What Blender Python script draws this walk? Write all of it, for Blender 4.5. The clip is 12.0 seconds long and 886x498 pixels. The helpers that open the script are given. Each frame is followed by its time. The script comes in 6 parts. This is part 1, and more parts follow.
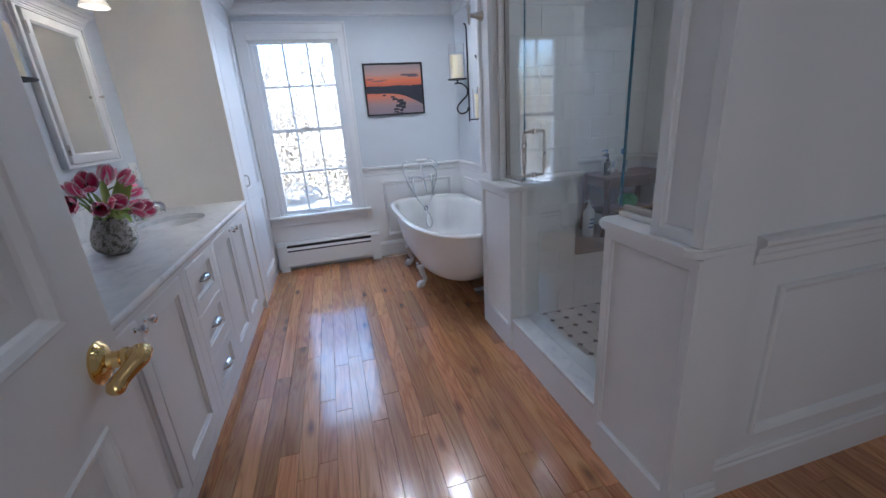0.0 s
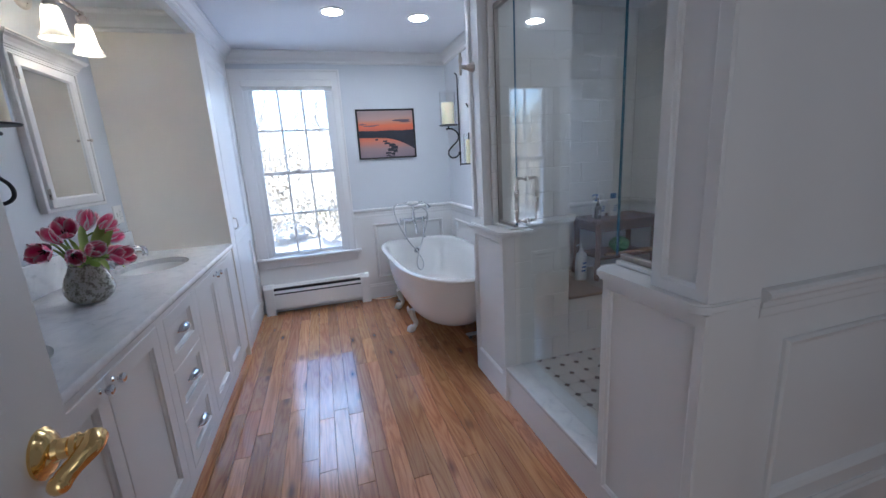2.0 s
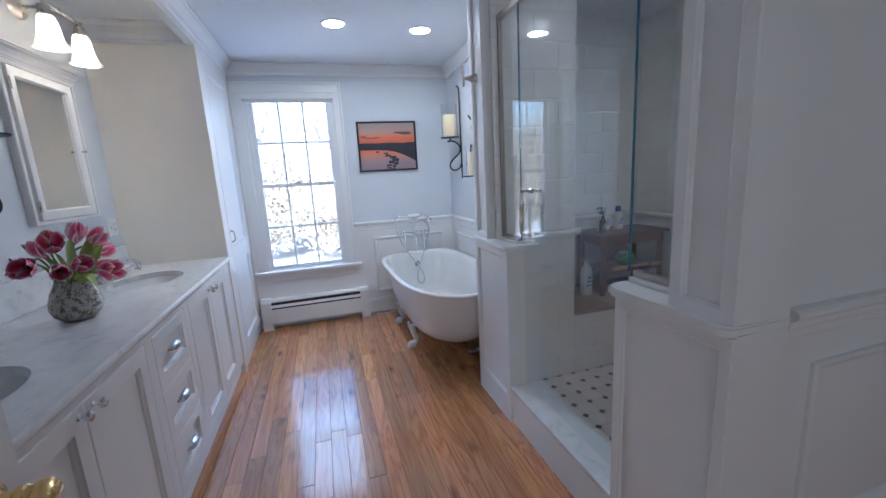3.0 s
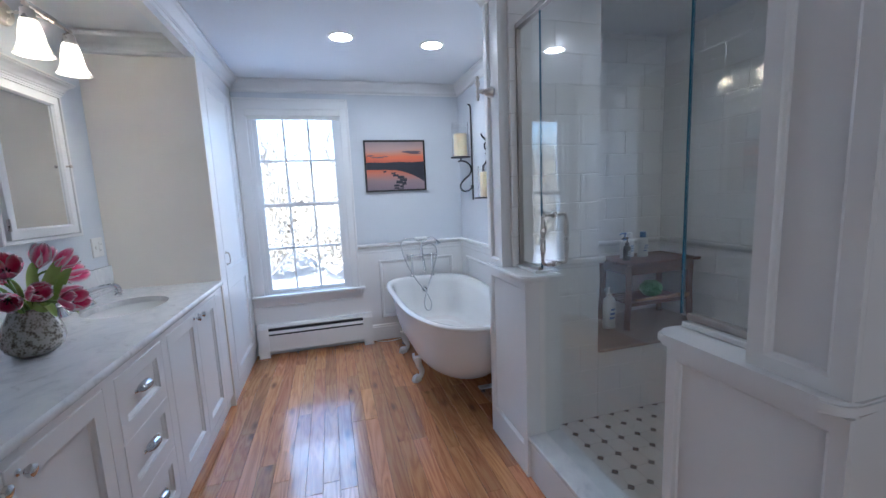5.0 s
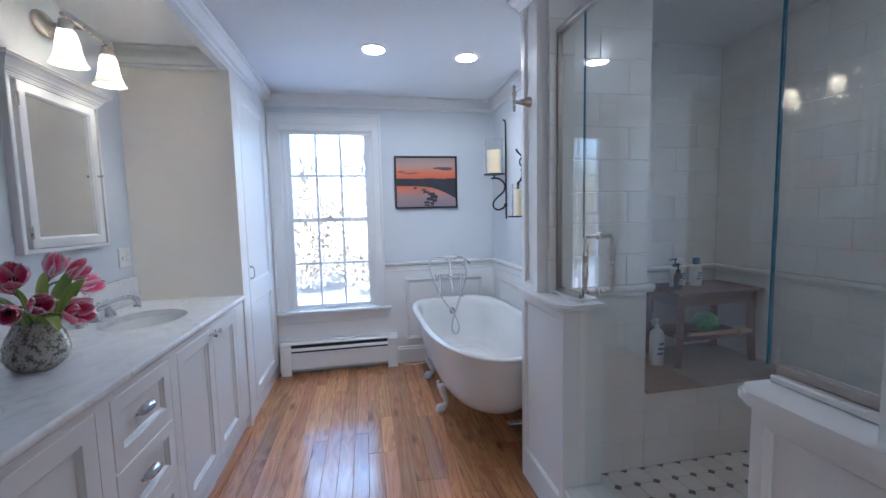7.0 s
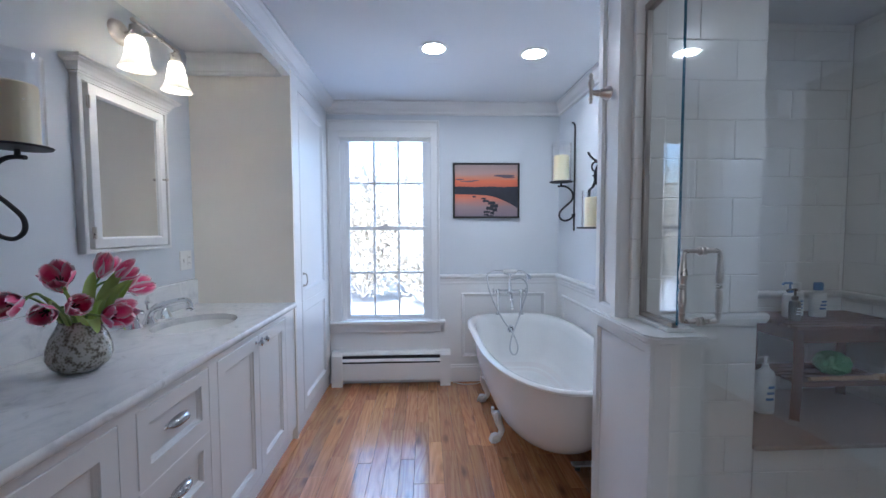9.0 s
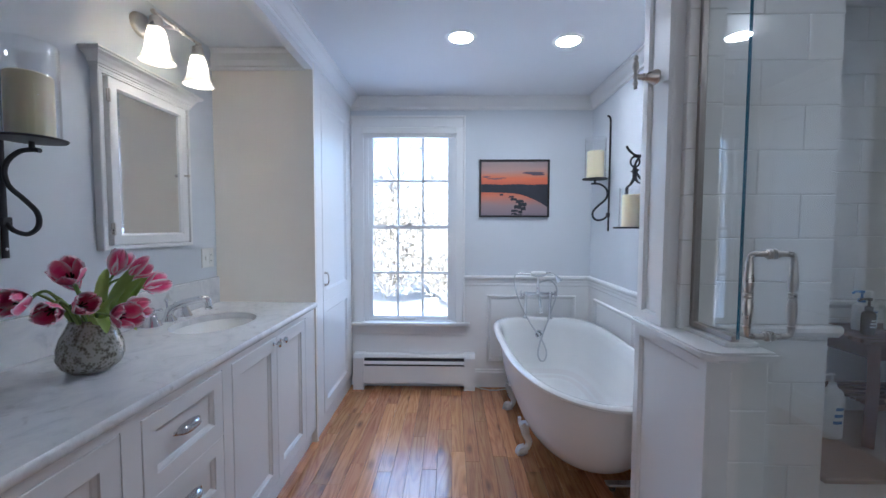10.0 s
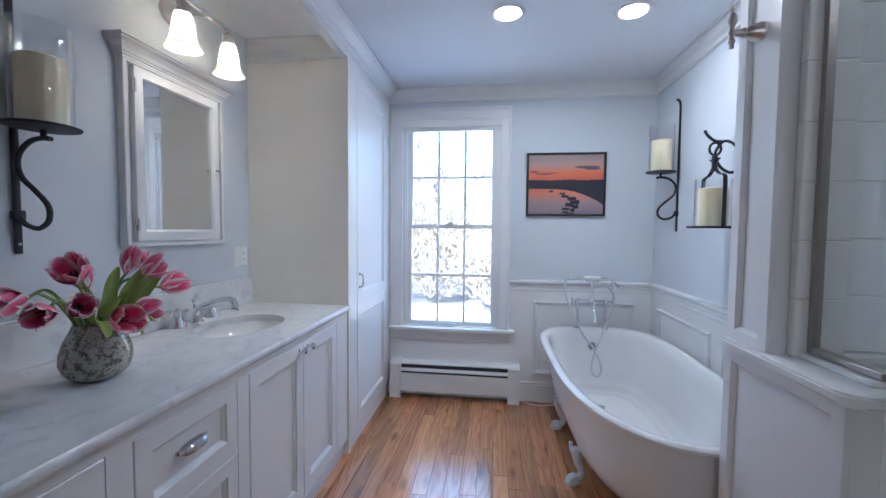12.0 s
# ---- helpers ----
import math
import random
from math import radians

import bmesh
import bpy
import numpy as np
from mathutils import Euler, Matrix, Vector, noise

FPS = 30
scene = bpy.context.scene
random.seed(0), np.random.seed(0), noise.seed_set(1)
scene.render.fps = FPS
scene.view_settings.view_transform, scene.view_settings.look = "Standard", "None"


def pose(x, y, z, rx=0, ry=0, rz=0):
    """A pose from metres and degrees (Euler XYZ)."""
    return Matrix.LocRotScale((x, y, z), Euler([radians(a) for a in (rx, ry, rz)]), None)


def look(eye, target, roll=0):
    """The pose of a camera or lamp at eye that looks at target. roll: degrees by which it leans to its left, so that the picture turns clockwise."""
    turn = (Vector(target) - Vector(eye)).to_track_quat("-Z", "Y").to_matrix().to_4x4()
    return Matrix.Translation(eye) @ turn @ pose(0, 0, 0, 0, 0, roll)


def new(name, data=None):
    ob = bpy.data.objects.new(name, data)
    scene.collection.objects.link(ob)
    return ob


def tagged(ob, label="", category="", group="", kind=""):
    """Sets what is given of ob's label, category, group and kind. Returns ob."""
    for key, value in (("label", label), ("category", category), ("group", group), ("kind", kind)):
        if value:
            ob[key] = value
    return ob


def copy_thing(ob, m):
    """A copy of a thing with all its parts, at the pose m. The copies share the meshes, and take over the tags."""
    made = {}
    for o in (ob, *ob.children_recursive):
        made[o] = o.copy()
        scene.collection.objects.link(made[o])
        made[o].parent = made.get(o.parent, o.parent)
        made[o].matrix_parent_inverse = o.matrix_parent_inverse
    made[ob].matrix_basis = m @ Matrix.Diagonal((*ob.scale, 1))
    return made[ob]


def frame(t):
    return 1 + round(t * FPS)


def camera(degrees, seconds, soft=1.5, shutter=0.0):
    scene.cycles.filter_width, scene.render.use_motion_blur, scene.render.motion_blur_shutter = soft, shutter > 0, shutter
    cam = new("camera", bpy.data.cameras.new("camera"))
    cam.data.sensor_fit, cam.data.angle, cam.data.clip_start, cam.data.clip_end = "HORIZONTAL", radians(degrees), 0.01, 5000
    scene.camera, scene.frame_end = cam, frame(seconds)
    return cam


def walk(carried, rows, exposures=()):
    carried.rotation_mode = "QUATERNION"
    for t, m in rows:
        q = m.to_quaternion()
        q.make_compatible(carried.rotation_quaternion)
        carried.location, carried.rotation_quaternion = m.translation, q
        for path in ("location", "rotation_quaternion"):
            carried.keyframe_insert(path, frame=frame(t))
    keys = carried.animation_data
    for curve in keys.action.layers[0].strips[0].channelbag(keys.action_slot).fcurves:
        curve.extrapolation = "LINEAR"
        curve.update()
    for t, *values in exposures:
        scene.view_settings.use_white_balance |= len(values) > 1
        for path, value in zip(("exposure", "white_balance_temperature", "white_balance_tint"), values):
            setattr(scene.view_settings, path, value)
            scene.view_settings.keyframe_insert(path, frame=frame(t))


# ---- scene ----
cam = camera(96.3, 12.0)
PATH = [
    (0, (0.126, 0.394, 1.391), (0.601, 2.235, 0.771), -3.8),
    (0.5, (0.124, 0.406, 1.408), (0.621, 2.256, 0.836), -3.7),
    (1, (0.123, 0.42, 1.414), (0.644, 2.28, 0.894), -3.6),
    (1.5, (0.13, 0.434, 1.419), (0.666, 2.3, 0.94), -3.5),
    (2, (0.132, 0.453, 1.418), (0.68, 2.326, 0.98), -3.3),
    (2.5, (0.136, 0.481, 1.414), (0.688, 2.36, 1.008), -3.2),
    (3, (0.142, 0.523, 1.414), (0.696, 2.408, 1.037), -3.2),
    (5, (0.19, 0.742, 1.41), (0.72, 2.652, 1.139), -2.5),
    (5.5, (0.205, 0.791, 1.409), (0.715, 2.708, 1.16), -2.3),
    (6, (0.218, 0.829, 1.405), (0.698, 2.758, 1.182), -1.9),
    (6.5, (0.229, 0.862, 1.402), (0.67, 2.803, 1.205), -1.6),
    (7, (0.245, 0.899, 1.399), (0.627, 2.855, 1.227), -1.3),
    (9, (0.285, 1.109, 1.376), (0.374, 3.104, 1.271), -0.2),
    (9.5, (0.287, 1.172, 1.373), (0.308, 3.169, 1.267), 0.1),
    (10, (0.285, 1.23, 1.369), (0.25, 3.227, 1.264), 0.2),
    (10.5, (0.275, 1.274, 1.364), (0.191, 3.269, 1.26), 0.3),
    (11, (0.272, 1.315, 1.358), (0.14, 3.308, 1.253), 0.5),
    (11.5, (0.277, 1.374, 1.353), (0.091, 3.362, 1.248), 0.6),
    (12, (0.292, 1.454, 1.352), (0.035, 3.435, 1.254), 0.5),
]
walk(cam, [(t, look(eye, target, roll)) for t, eye, target, roll in PATH], [(0.0, 2.28, 5200, 10), (5.0, 2.42, 5100, 9), (12.0, 2.27, 5100, 9)])

# ---- light ----
world = bpy.data.worlds.new("sky")
scene.world = world
world.use_nodes = True
wn = world.node_tree.nodes
sky = wn.new("ShaderNodeTexSky")
sky.sky_type = "NISHITA"
sky.sun_disc = False
sky.sun_elevation = radians(38)
sky.sun_rotation = radians(200)
wn["Background"].inputs["Strength"].default_value = 0.15
world.node_tree.links.new(sky.outputs[0], wn["Background"].inputs["Color"])

sun_data = bpy.data.lights.new("sun", "SUN")
sun_data.energy, sun_data.angle, sun_data.color = 4.0, radians(0.5), (1.0, 0.95, 0.88)
sun = new("sun", sun_data)
sun.matrix_world = look((-8, -24, 20), (0, 0, 0))

# unseen area lamp outside above the window, added to strengthen the sky's light
head_data = bpy.data.lights.new("added_sky_lamp", "AREA")
head_data.shape, head_data.size, head_data.size_y = "RECTANGLE", 7.0, 4.0
head_data.energy, head_data.color = 98.0, (0.66, 0.81, 1.0)
head_light = new("added_sky_lamp", head_data)
head_light.matrix_world = look((0.0, 7.5, 5.0), (0.0, 4.0, 1.5))

# unseen lamp in a made-up hall window, added to brighten the entrance side
hall_data = bpy.data.lights.new("added_hall_lamp", "AREA")
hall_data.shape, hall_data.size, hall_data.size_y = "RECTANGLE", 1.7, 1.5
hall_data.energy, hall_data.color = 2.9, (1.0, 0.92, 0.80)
hall_light = new("added_hall_lamp", hall_data)
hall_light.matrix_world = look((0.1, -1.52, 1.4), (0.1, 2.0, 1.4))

# ---- materials ----


def mat(name, color, rough=0.5, metal=0.0, var=0.08, scale=3.0, bump=0.0, bump_scale=200.0, coat=0.0, rvar=0.1,
        stretch=(1, 1, 1), emit=0.0, emit_color=None, trans=0.0, ior=1.45, sss=0.0, rand=0.0):
    m = bpy.data.materials.new(name)
    m.use_nodes = True
    nt = m.node_tree
    n, l = nt.nodes, nt.links
    b = n["Principled BSDF"]
    b.inputs["Roughness"].default_value = rough
    b.inputs["Metallic"].default_value = metal
    b.inputs["IOR"].default_value = ior
    b.inputs["Coat Weight"].default_value = coat
    b.inputs["Coat Roughness"].default_value = 0.08
    b.inputs["Transmission Weight"].default_value = trans
    if sss:
        b.inputs["Subsurface Weight"].default_value = sss
        b.inputs["Subsurface Radius"].default_value = (0.02, 0.012, 0.006)
    tc = n.new("ShaderNodeTexCoord")
    mp = n.new("ShaderNodeMapping")
    mp.inputs["Scale"].default_value = stretch
    l.new(tc.outputs["Object"], mp.inputs["Vector"])
    big = n.new("ShaderNodeTexNoise")
    big.inputs["Scale"].default_value = scale
    big.inputs["Detail"].default_value = 6
    l.new(mp.outputs[0], big.inputs["Vector"])
    mix = n.new("ShaderNodeMix")
    mix.data_type = "RGBA"
    mix.inputs["A"].default_value = (*[c * (1 - var) for c in color], 1)
    mix.inputs["B"].default_value = (*[min(1, c * (1 + var)) for c in color], 1)
    l.new(big.outputs["Fac"], mix.inputs["Factor"])
    col = mix.outputs["Result"]
    if rand:
        oi = n.new("ShaderNodeObjectInfo")
        mr = n.new("ShaderNodeMapRange")
        mr.inputs["To Min"].default_value, mr.inputs["To Max"].default_value = 1 - rand, 1 + rand
        l.new(oi.outputs["Random"], mr.inputs["Value"])
        hs = n.new("ShaderNodeHueSaturation")
        l.new(mr.outputs[0], hs.inputs["Value"])
        l.new(col, hs.inputs["Color"])
        col = hs.outputs["Color"]
    l.new(col, b.inputs["Base Color"])
    if rvar:
        rr = n.new("ShaderNodeMapRange")
        rr.inputs["To Min"].default_value = max(0.0, rough - rvar * rough)
        rr.inputs["To Max"].default_value = min(1.0, rough + rvar * rough)
        l.new(big.outputs["Fac"], rr.inputs["Value"])
        l.new(rr.outputs[0], b.inputs["Roughness"])
    if bump:
        fine = n.new("ShaderNodeTexNoise")
        fine.inputs["Scale"].default_value = bump_scale
        fine.inputs["Detail"].default_value = 3
        l.new(mp.outputs[0], fine.inputs["Vector"])
        bp = n.new("ShaderNodeBump")
        bp.inputs["Strength"].default_value = bump
        bp.inputs["Distance"].default_value = 0.002
        l.new(fine.outputs["Fac"], bp.inputs["Height"])
        l.new(bp.outputs[0], b.inputs["Normal"])
    if emit:
        b.inputs["Emission Color"].default_value = (*(emit_color or color), 1)
        b.inputs["Emission Strength"].default_value = emit
    return m


def glass_mat(name, color, rough=0.0):
    """Clear flat glass: light goes straight through, the gloss grows towards grazing angles."""
    m = bpy.data.materials.new(name)
    m.use_nodes = True
    n, l = m.node_tree.nodes, m.node_tree.links
    n.remove(n["Principled BSDF"])
    clear, gloss, mix = n.new("ShaderNodeBsdfTransparent"), n.new("ShaderNodeBsdfGlossy"), n.new("ShaderNodeMixShader")
    clear.inputs["Color"].default_value = (*color, 1)
    gloss.inputs["Roughness"].default_value = rough
    lw, pw, ma = n.new("ShaderNodeLayerWeight"), n.new("ShaderNodeMath"), n.new("ShaderNodeMath")
    lw.inputs["Blend"].default_value = 0.5
    pw.operation, ma.operation = "POWER", "MULTIPLY_ADD"
    pw.inputs[1].default_value = 5.0
    ma.inputs[1].default_value, ma.inputs[2].default_value = 0.93, 0.07
    l.new(lw.outputs["Facing"], pw.inputs[0])
    l.new(pw.outputs[0], ma.inputs[0])
    l.new(ma.outputs[0], mix.inputs["Fac"])
    l.new(clear.outputs[0], mix.inputs[1])
    l.new(gloss.outputs[0], mix.inputs[2])
    l.new(mix.outputs[0], n["Material Output"].inputs["Surface"])
    return m


def wood_mat(name, dark, mid, light, rough, rand_hue=True):
    """Varnished boards: long grain along y, knots, a tone of its own for each board."""
    m = bpy.data.materials.new(name)
    m.use_nodes = True
    n, l = m.node_tree.nodes, m.node_tree.links
    b = n["Principled BSDF"]
    tc, oi = n.new("ShaderNodeTexCoord"), n.new("ShaderNodeObjectInfo")
    off = n.new("ShaderNodeVectorMath")
    off.operation = "MULTIPLY_ADD"
    geo = n.new("ShaderNodeNewGeometry")
    comb = n.new("ShaderNodeCombineXYZ")
    for k in ("X", "Y", "Z"):
        l.new(oi.outputs["Random"], comb.inputs[k])
    l.new(comb.outputs[0], off.inputs[0])
    off.inputs[1].default_value = (37.0, 53.0, 11.0)
    l.new(geo.outputs["Position"], off.inputs[2])
    mp = n.new("ShaderNodeMapping")
    mp.inputs["Scale"].default_value = (22.0, 1.6, 4.0)
    l.new(off.outputs[0], mp.inputs["Vector"])
    warp = n.new("ShaderNodeTexNoise")
    warp.inputs["Scale"].default_value = 0.55
    warp.inputs["Detail"].default_value = 3
    warp.inputs["Distortion"].default_value = 0.8
    l.new(mp.outputs[0], warp.inputs["Vector"])
    rings = n.new("ShaderNodeMath")
    rings.operation = "MULTIPLY"
    rings.inputs[1].default_value = 16.0
    l.new(warp.outputs["Fac"], rings.inputs[0])
    saw = n.new("ShaderNodeMath")
    saw.operation = "PINGPONG"
    saw.inputs[1].default_value = 1.0
    l.new(rings.outputs[0], saw.inputs[0])
    mp2 = n.new("ShaderNodeMapping")
    mp2.inputs["Scale"].default_value = (260.0, 7.0, 40.0)
    l.new(off.outputs[0], mp2.inputs["Vector"])
    fine = n.new("ShaderNodeTexNoise")
    fine.inputs["Detail"].default_value = 3
    fine.inputs["Scale"].default_value = 1.0
    l.new(mp2.outputs[0], fine.inputs["Vector"])
    add = n.new("ShaderNodeMix")
    add.inputs["Factor"].default_value = 0.5
    l.new(saw.outputs[0], add.inputs["A"])
    l.new(fine.outputs["Fac"], add.inputs["B"])
    ramp = n.new("ShaderNodeValToRGB")
    e = ramp.color_ramp.elements
    e[0].position, e[0].color = 0.12, (*dark, 1)
    e[1].position, e[1].color = 0.85, (*light, 1)
    x = e.new(0.42)
    x.color = (*mid, 1)
    l.new(add.outputs["Result"], ramp.inputs["Fac"])
    # a tone of its own for each board
    mr = n.new("ShaderNodeMapRange")
    mr.inputs["To Min"].default_value, mr.inputs["To Max"].default_value = 0.68, 1.18
    l.new(oi.outputs["Random"], mr.inputs["Value"])
    hs = n.new("ShaderNodeHueSaturation")
    l.new(mr.outputs[0], hs.inputs["Value"])
    rr = n.new("ShaderNodeMath")
    rr.operation = "MULTIPLY_ADD"
    rr.inputs[1].default_value, rr.inputs[2].default_value = 0.012, 0.493
    wn2 = n.new("ShaderNodeTexWhiteNoise")
    wn2.noise_dimensions = "1D"
    l.new(oi.outputs["Random"], wn2.inputs["W"])
    l.new(wn2.outputs["Value"], rr.inputs[0])
    l.new(rr.outputs[0], hs.inputs["Hue"])
    l.new(ramp.outputs["Color"], hs.inputs["Color"])
    # knots and mineral streaks
    mp3 = n.new("ShaderNodeMapping")
    mp3.inputs["Scale"].default_value = (7.5, 2.6, 3.0)
    l.new(off.outputs[0], mp3.inputs["Vector"])
    vor = n.new("ShaderNodeTexVoronoi")
    vor.inputs["Scale"].default_value = 1.0
    l.new(mp3.outputs[0], vor.inputs["Vector"])
    kn = n.new("ShaderNodeMapRange")
    kn.inputs["From Min"].default_value, kn.inputs["From Max"].default_value = 0.04, 0.21
    kn.inputs["To Min"].default_value, kn.inputs["To Max"].default_value = 0.7, 0.0
    l.new(vor.outputs["Distance"], kn.inputs["Value"])
    streak = n.new("ShaderNodeTexNoise")
    streak.inputs["Scale"].default_value = 0.42
    streak.inputs["Detail"].default_value = 2
    l.new(mp.outputs[0], streak.inputs["Vector"])
    sk = n.new("ShaderNodeMapRange")
    sk.inputs["From Min"].default_value, sk.inputs["From Max"].default_value = 0.60, 0.80
    sk.inputs["To Min"].default_value, sk.inputs["To Max"].default_value = 0.0, 0.18
    l.new(streak.outputs["Fac"], sk.inputs["Value"])
    mx = n.new("ShaderNodeMath")
    mx.operation = "MAXIMUM"
    l.new(kn.outputs[0], mx.inputs[0])
    l.new(sk.outputs[0], mx.inputs[1])
    dk = n.new("ShaderNodeMix")
    dk.data_type = "RGBA"
    dk.inputs["B"].default_value = (0.055, 0.02, 0.01, 1)
    l.new(mx.outputs[0], dk.inputs["Factor"])
    l.new(hs.outputs["Color"], dk.inputs["A"])
    l.new(dk.outputs["Result"], b.inputs["Base Color"])
    b.inputs["Roughness"].default_value = rough
    b.inputs["Coat Weight"].default_value = 1.0
    b.inputs["Coat Roughness"].default_value = 0.13
    bp = n.new("ShaderNodeBump")
    bp.inputs["Strength"].default_value = 0.25
    bp.inputs["Distance"].default_value = 0.0006
    l.new(add.outputs["Result"], bp.inputs["Height"])
    l.new(bp.outputs[0], b.inputs["Normal"])
    big = n.new("ShaderNodeTexNoise")
    big.inputs["Scale"].default_value = 9.0
    l.new(geo.outputs["Position"], big.inputs["Vector"])
    bp2 = n.new("ShaderNodeBump")
    bp2.inputs["Strength"].default_value = 0.0652
    bp2.inputs["Distance"].default_value = 0.002
    l.new(big.outputs["Fac"], bp2.inputs["Height"])
    l.new(bp2.outputs[0], b.inputs["Coat Normal"])
    return m


def marble_mat(name, vein=0.34):
    m = bpy.data.materials.new(name)
    m.use_nodes = True
    n, l = m.node_tree.nodes, m.node_tree.links
    b = n["Principled BSDF"]
    tc = n.new("ShaderNodeTexCoord")
    mp = n.new("ShaderNodeMapping")
    mp.inputs["Rotation"].default_value = (0.3, 0.2, 0.7)
    mp.inputs["Scale"].default_value = (2.0, 1.5, 2.0)
    l.new(tc.outputs["Object"], mp.inputs["Vector"])
    a = n.new("ShaderNodeTexNoise")
    a.inputs["Scale"].default_value, a.inputs["Detail"].default_value = 4.0, 9
    a.inputs["Roughness"].default_value, a.inputs["Distortion"].default_value = 0.62, 1.6
    l.new(mp.outputs[0], a.inputs["Vector"])
    ramp = n.new("ShaderNodeValToRGB")
    e = ramp.color_ramp.elements
    e[0].position, e[0].color = 0.30, (0.60, 0.61, 0.63, 1)
    e[1].position, e[1].color = 0.62, (0.80, 0.80, 0.80, 1)
    x = e.new(0.44)
    x.color = (0.73, 0.735, 0.745, 1)
    l.new(a.outputs["Fac"], ramp.inputs["Fac"])
    c = n.new("ShaderNodeTexNoise")
    c.inputs["Scale"].default_value, c.inputs["Detail"].default_value = 9.0, 6
    c.inputs["Distortion"].default_value = 0.6
    l.new(mp.outputs[0], c.inputs["Vector"])
    r2 = n.new("ShaderNodeMapRange")
    r2.inputs["From Min"].default_value, r2.inputs["From Max"].default_value = 0.64, 0.74
    r2.inputs["To Min"].default_value, r2.inputs["To Max"].default_value = 0.0, vein
    l.new(c.outputs["Fac"], r2.inputs["Value"])
    mix = n.new("ShaderNodeMix")
    mix.data_type = "RGBA"
    mix.inputs["B"].default_value = (0.26, 0.25, 0.25, 1)
    l.new(r2.outputs[0], mix.inputs["Factor"])
    l.new(ramp.outputs["Color"], mix.inputs["A"])
    l.new(mix.outputs["Result"], b.inputs["Base Color"])
    b.inputs["Roughness"].default_value = 0.22
    return m


TRIM = mat("white_trim_paint", (0.80, 0.80, 0.80), 0.32, var=0.03, bump=0.05, bump_scale=60)
CABINET = mat("white_cabinet_paint", (0.79, 0.79, 0.79), 0.3, var=0.03, bump=0.05, bump_scale=50)
# closet white tinted cream: the vanity lamp's warm light put into the colour
LAMPWARM_WHITE = mat("cabinet_white_lamp_warmth", (0.87, 0.83, 0.76), 0.34, var=0.03, bump=0.06, bump_scale=40)
WALL = mat("pale_blue_grey_paint", (0.66, 0.69, 0.73), 0.6, var=0.03, scale=1.5, bump=0.1, bump_scale=150)
CEIL = mat("ceiling_paint", (0.78, 0.80, 0.83), 0.75, var=0.02, scale=1.5, bump=0.1, bump_scale=150)
OAK = wood_mat("varnished_oak", (0.33, 0.132, 0.046), (0.51, 0.218, 0.080), (0.62, 0.302, 0.118), 0.26)
SUBFLOOR = mat("dark_joint", (0.05, 0.025, 0.015), 0.8)
MARBLE = marble_mat("white_marble")
CHROME = mat("polished_chrome", (0.78, 0.79, 0.81), 0.08, 1.0, var=0.02)
NICKEL = mat("brushed_nickel", (0.62, 0.58, 0.54), 0.28, 1.0, var=0.05, scale=30)
CHANNEL = mat("satin_nickel_channel", (0.40, 0.365, 0.335), 0.36, 1.0, var=0.06, scale=30)
BRASS = mat("polished_brass", (0.83, 0.60, 0.26), 0.13, 1.0, var=0.08, scale=12)
IRON = mat("black_wrought_iron", (0.022, 0.022, 0.026), 0.5, var=0.3, scale=30, bump=0.3, bump_scale=120)
WAX = mat("ivory_candle_wax", (0.88, 0.78, 0.52), 0.45, var=0.05, scale=12, sss=0.2)
ENAMEL = mat("white_porcelain_enamel", (0.84, 0.84, 0.83), 0.08, var=0.02, coat=0.5)
TUBOUT = mat("white_painted_iron", (0.78, 0.76, 0.75), 0.22, var=0.03, bump=0.05, bump_scale=30)
TILE = mat("glazed_white_tile", (0.87, 0.86, 0.84), 0.2, var=0.02, scale=6, bump=0.02, bump_scale=14, rand=0.015)
GROUT = mat("pale_grout", (0.60, 0.59, 0.57), 0.85, var=0.1, scale=40)
OCTA = mat("white_octagon_tile", (0.76, 0.75, 0.72), 0.25, var=0.04, rand=0.05)
DOT = mat("dark_grey_dot_tile", (0.10, 0.10, 0.105), 0.3, rand=0.3)
GLASS = glass_mat("clear_glass", (0.975, 0.99, 0.988))
GLASSEDGE = mat("polished_glass_edge", (0.02, 0.12, 0.20), 0.15, var=0.1)
PANE = glass_mat("window_glass", (1.0, 1.0, 1.0))
MIRROR = mat("mirror", (0.86, 0.87, 0.86), 0.02, 1.0, var=0.0, rvar=0)
BENCHWOOD = mat("dark_teak", (0.13, 0.05, 0.03), 0.4, var=0.35, scale=8, stretch=(1, 8, 8), bump=0.1, bump_scale=60)
STONE = mat("grey_stone_seat", (0.36, 0.31, 0.28), 0.35, var=0.15, scale=7)


def opal_mat(name, color):
    """Opal glass: half of the light is thrown back, half goes through and spreads."""
    m = bpy.data.materials.new(name)
    m.use_nodes = True
    n, l = m.node_tree.nodes, m.node_tree.links
    b = n["Principled BSDF"]
    b.inputs["Base Color"].default_value = (*color, 1)
    b.inputs["Roughness"].default_value = 0.2
    thru, mix = n.new("ShaderNodeBsdfTranslucent"), n.new("ShaderNodeMixShader")
    thru.inputs["Color"].default_value = (*color, 1)
    mix.inputs["Fac"].default_value = 0.4
    l.new(b.outputs[0], mix.inputs[1])
    l.new(thru.outputs[0], mix.inputs[2])
    l.new(mix.outputs[0], n["Material Output"].inputs["Surface"])
    return m


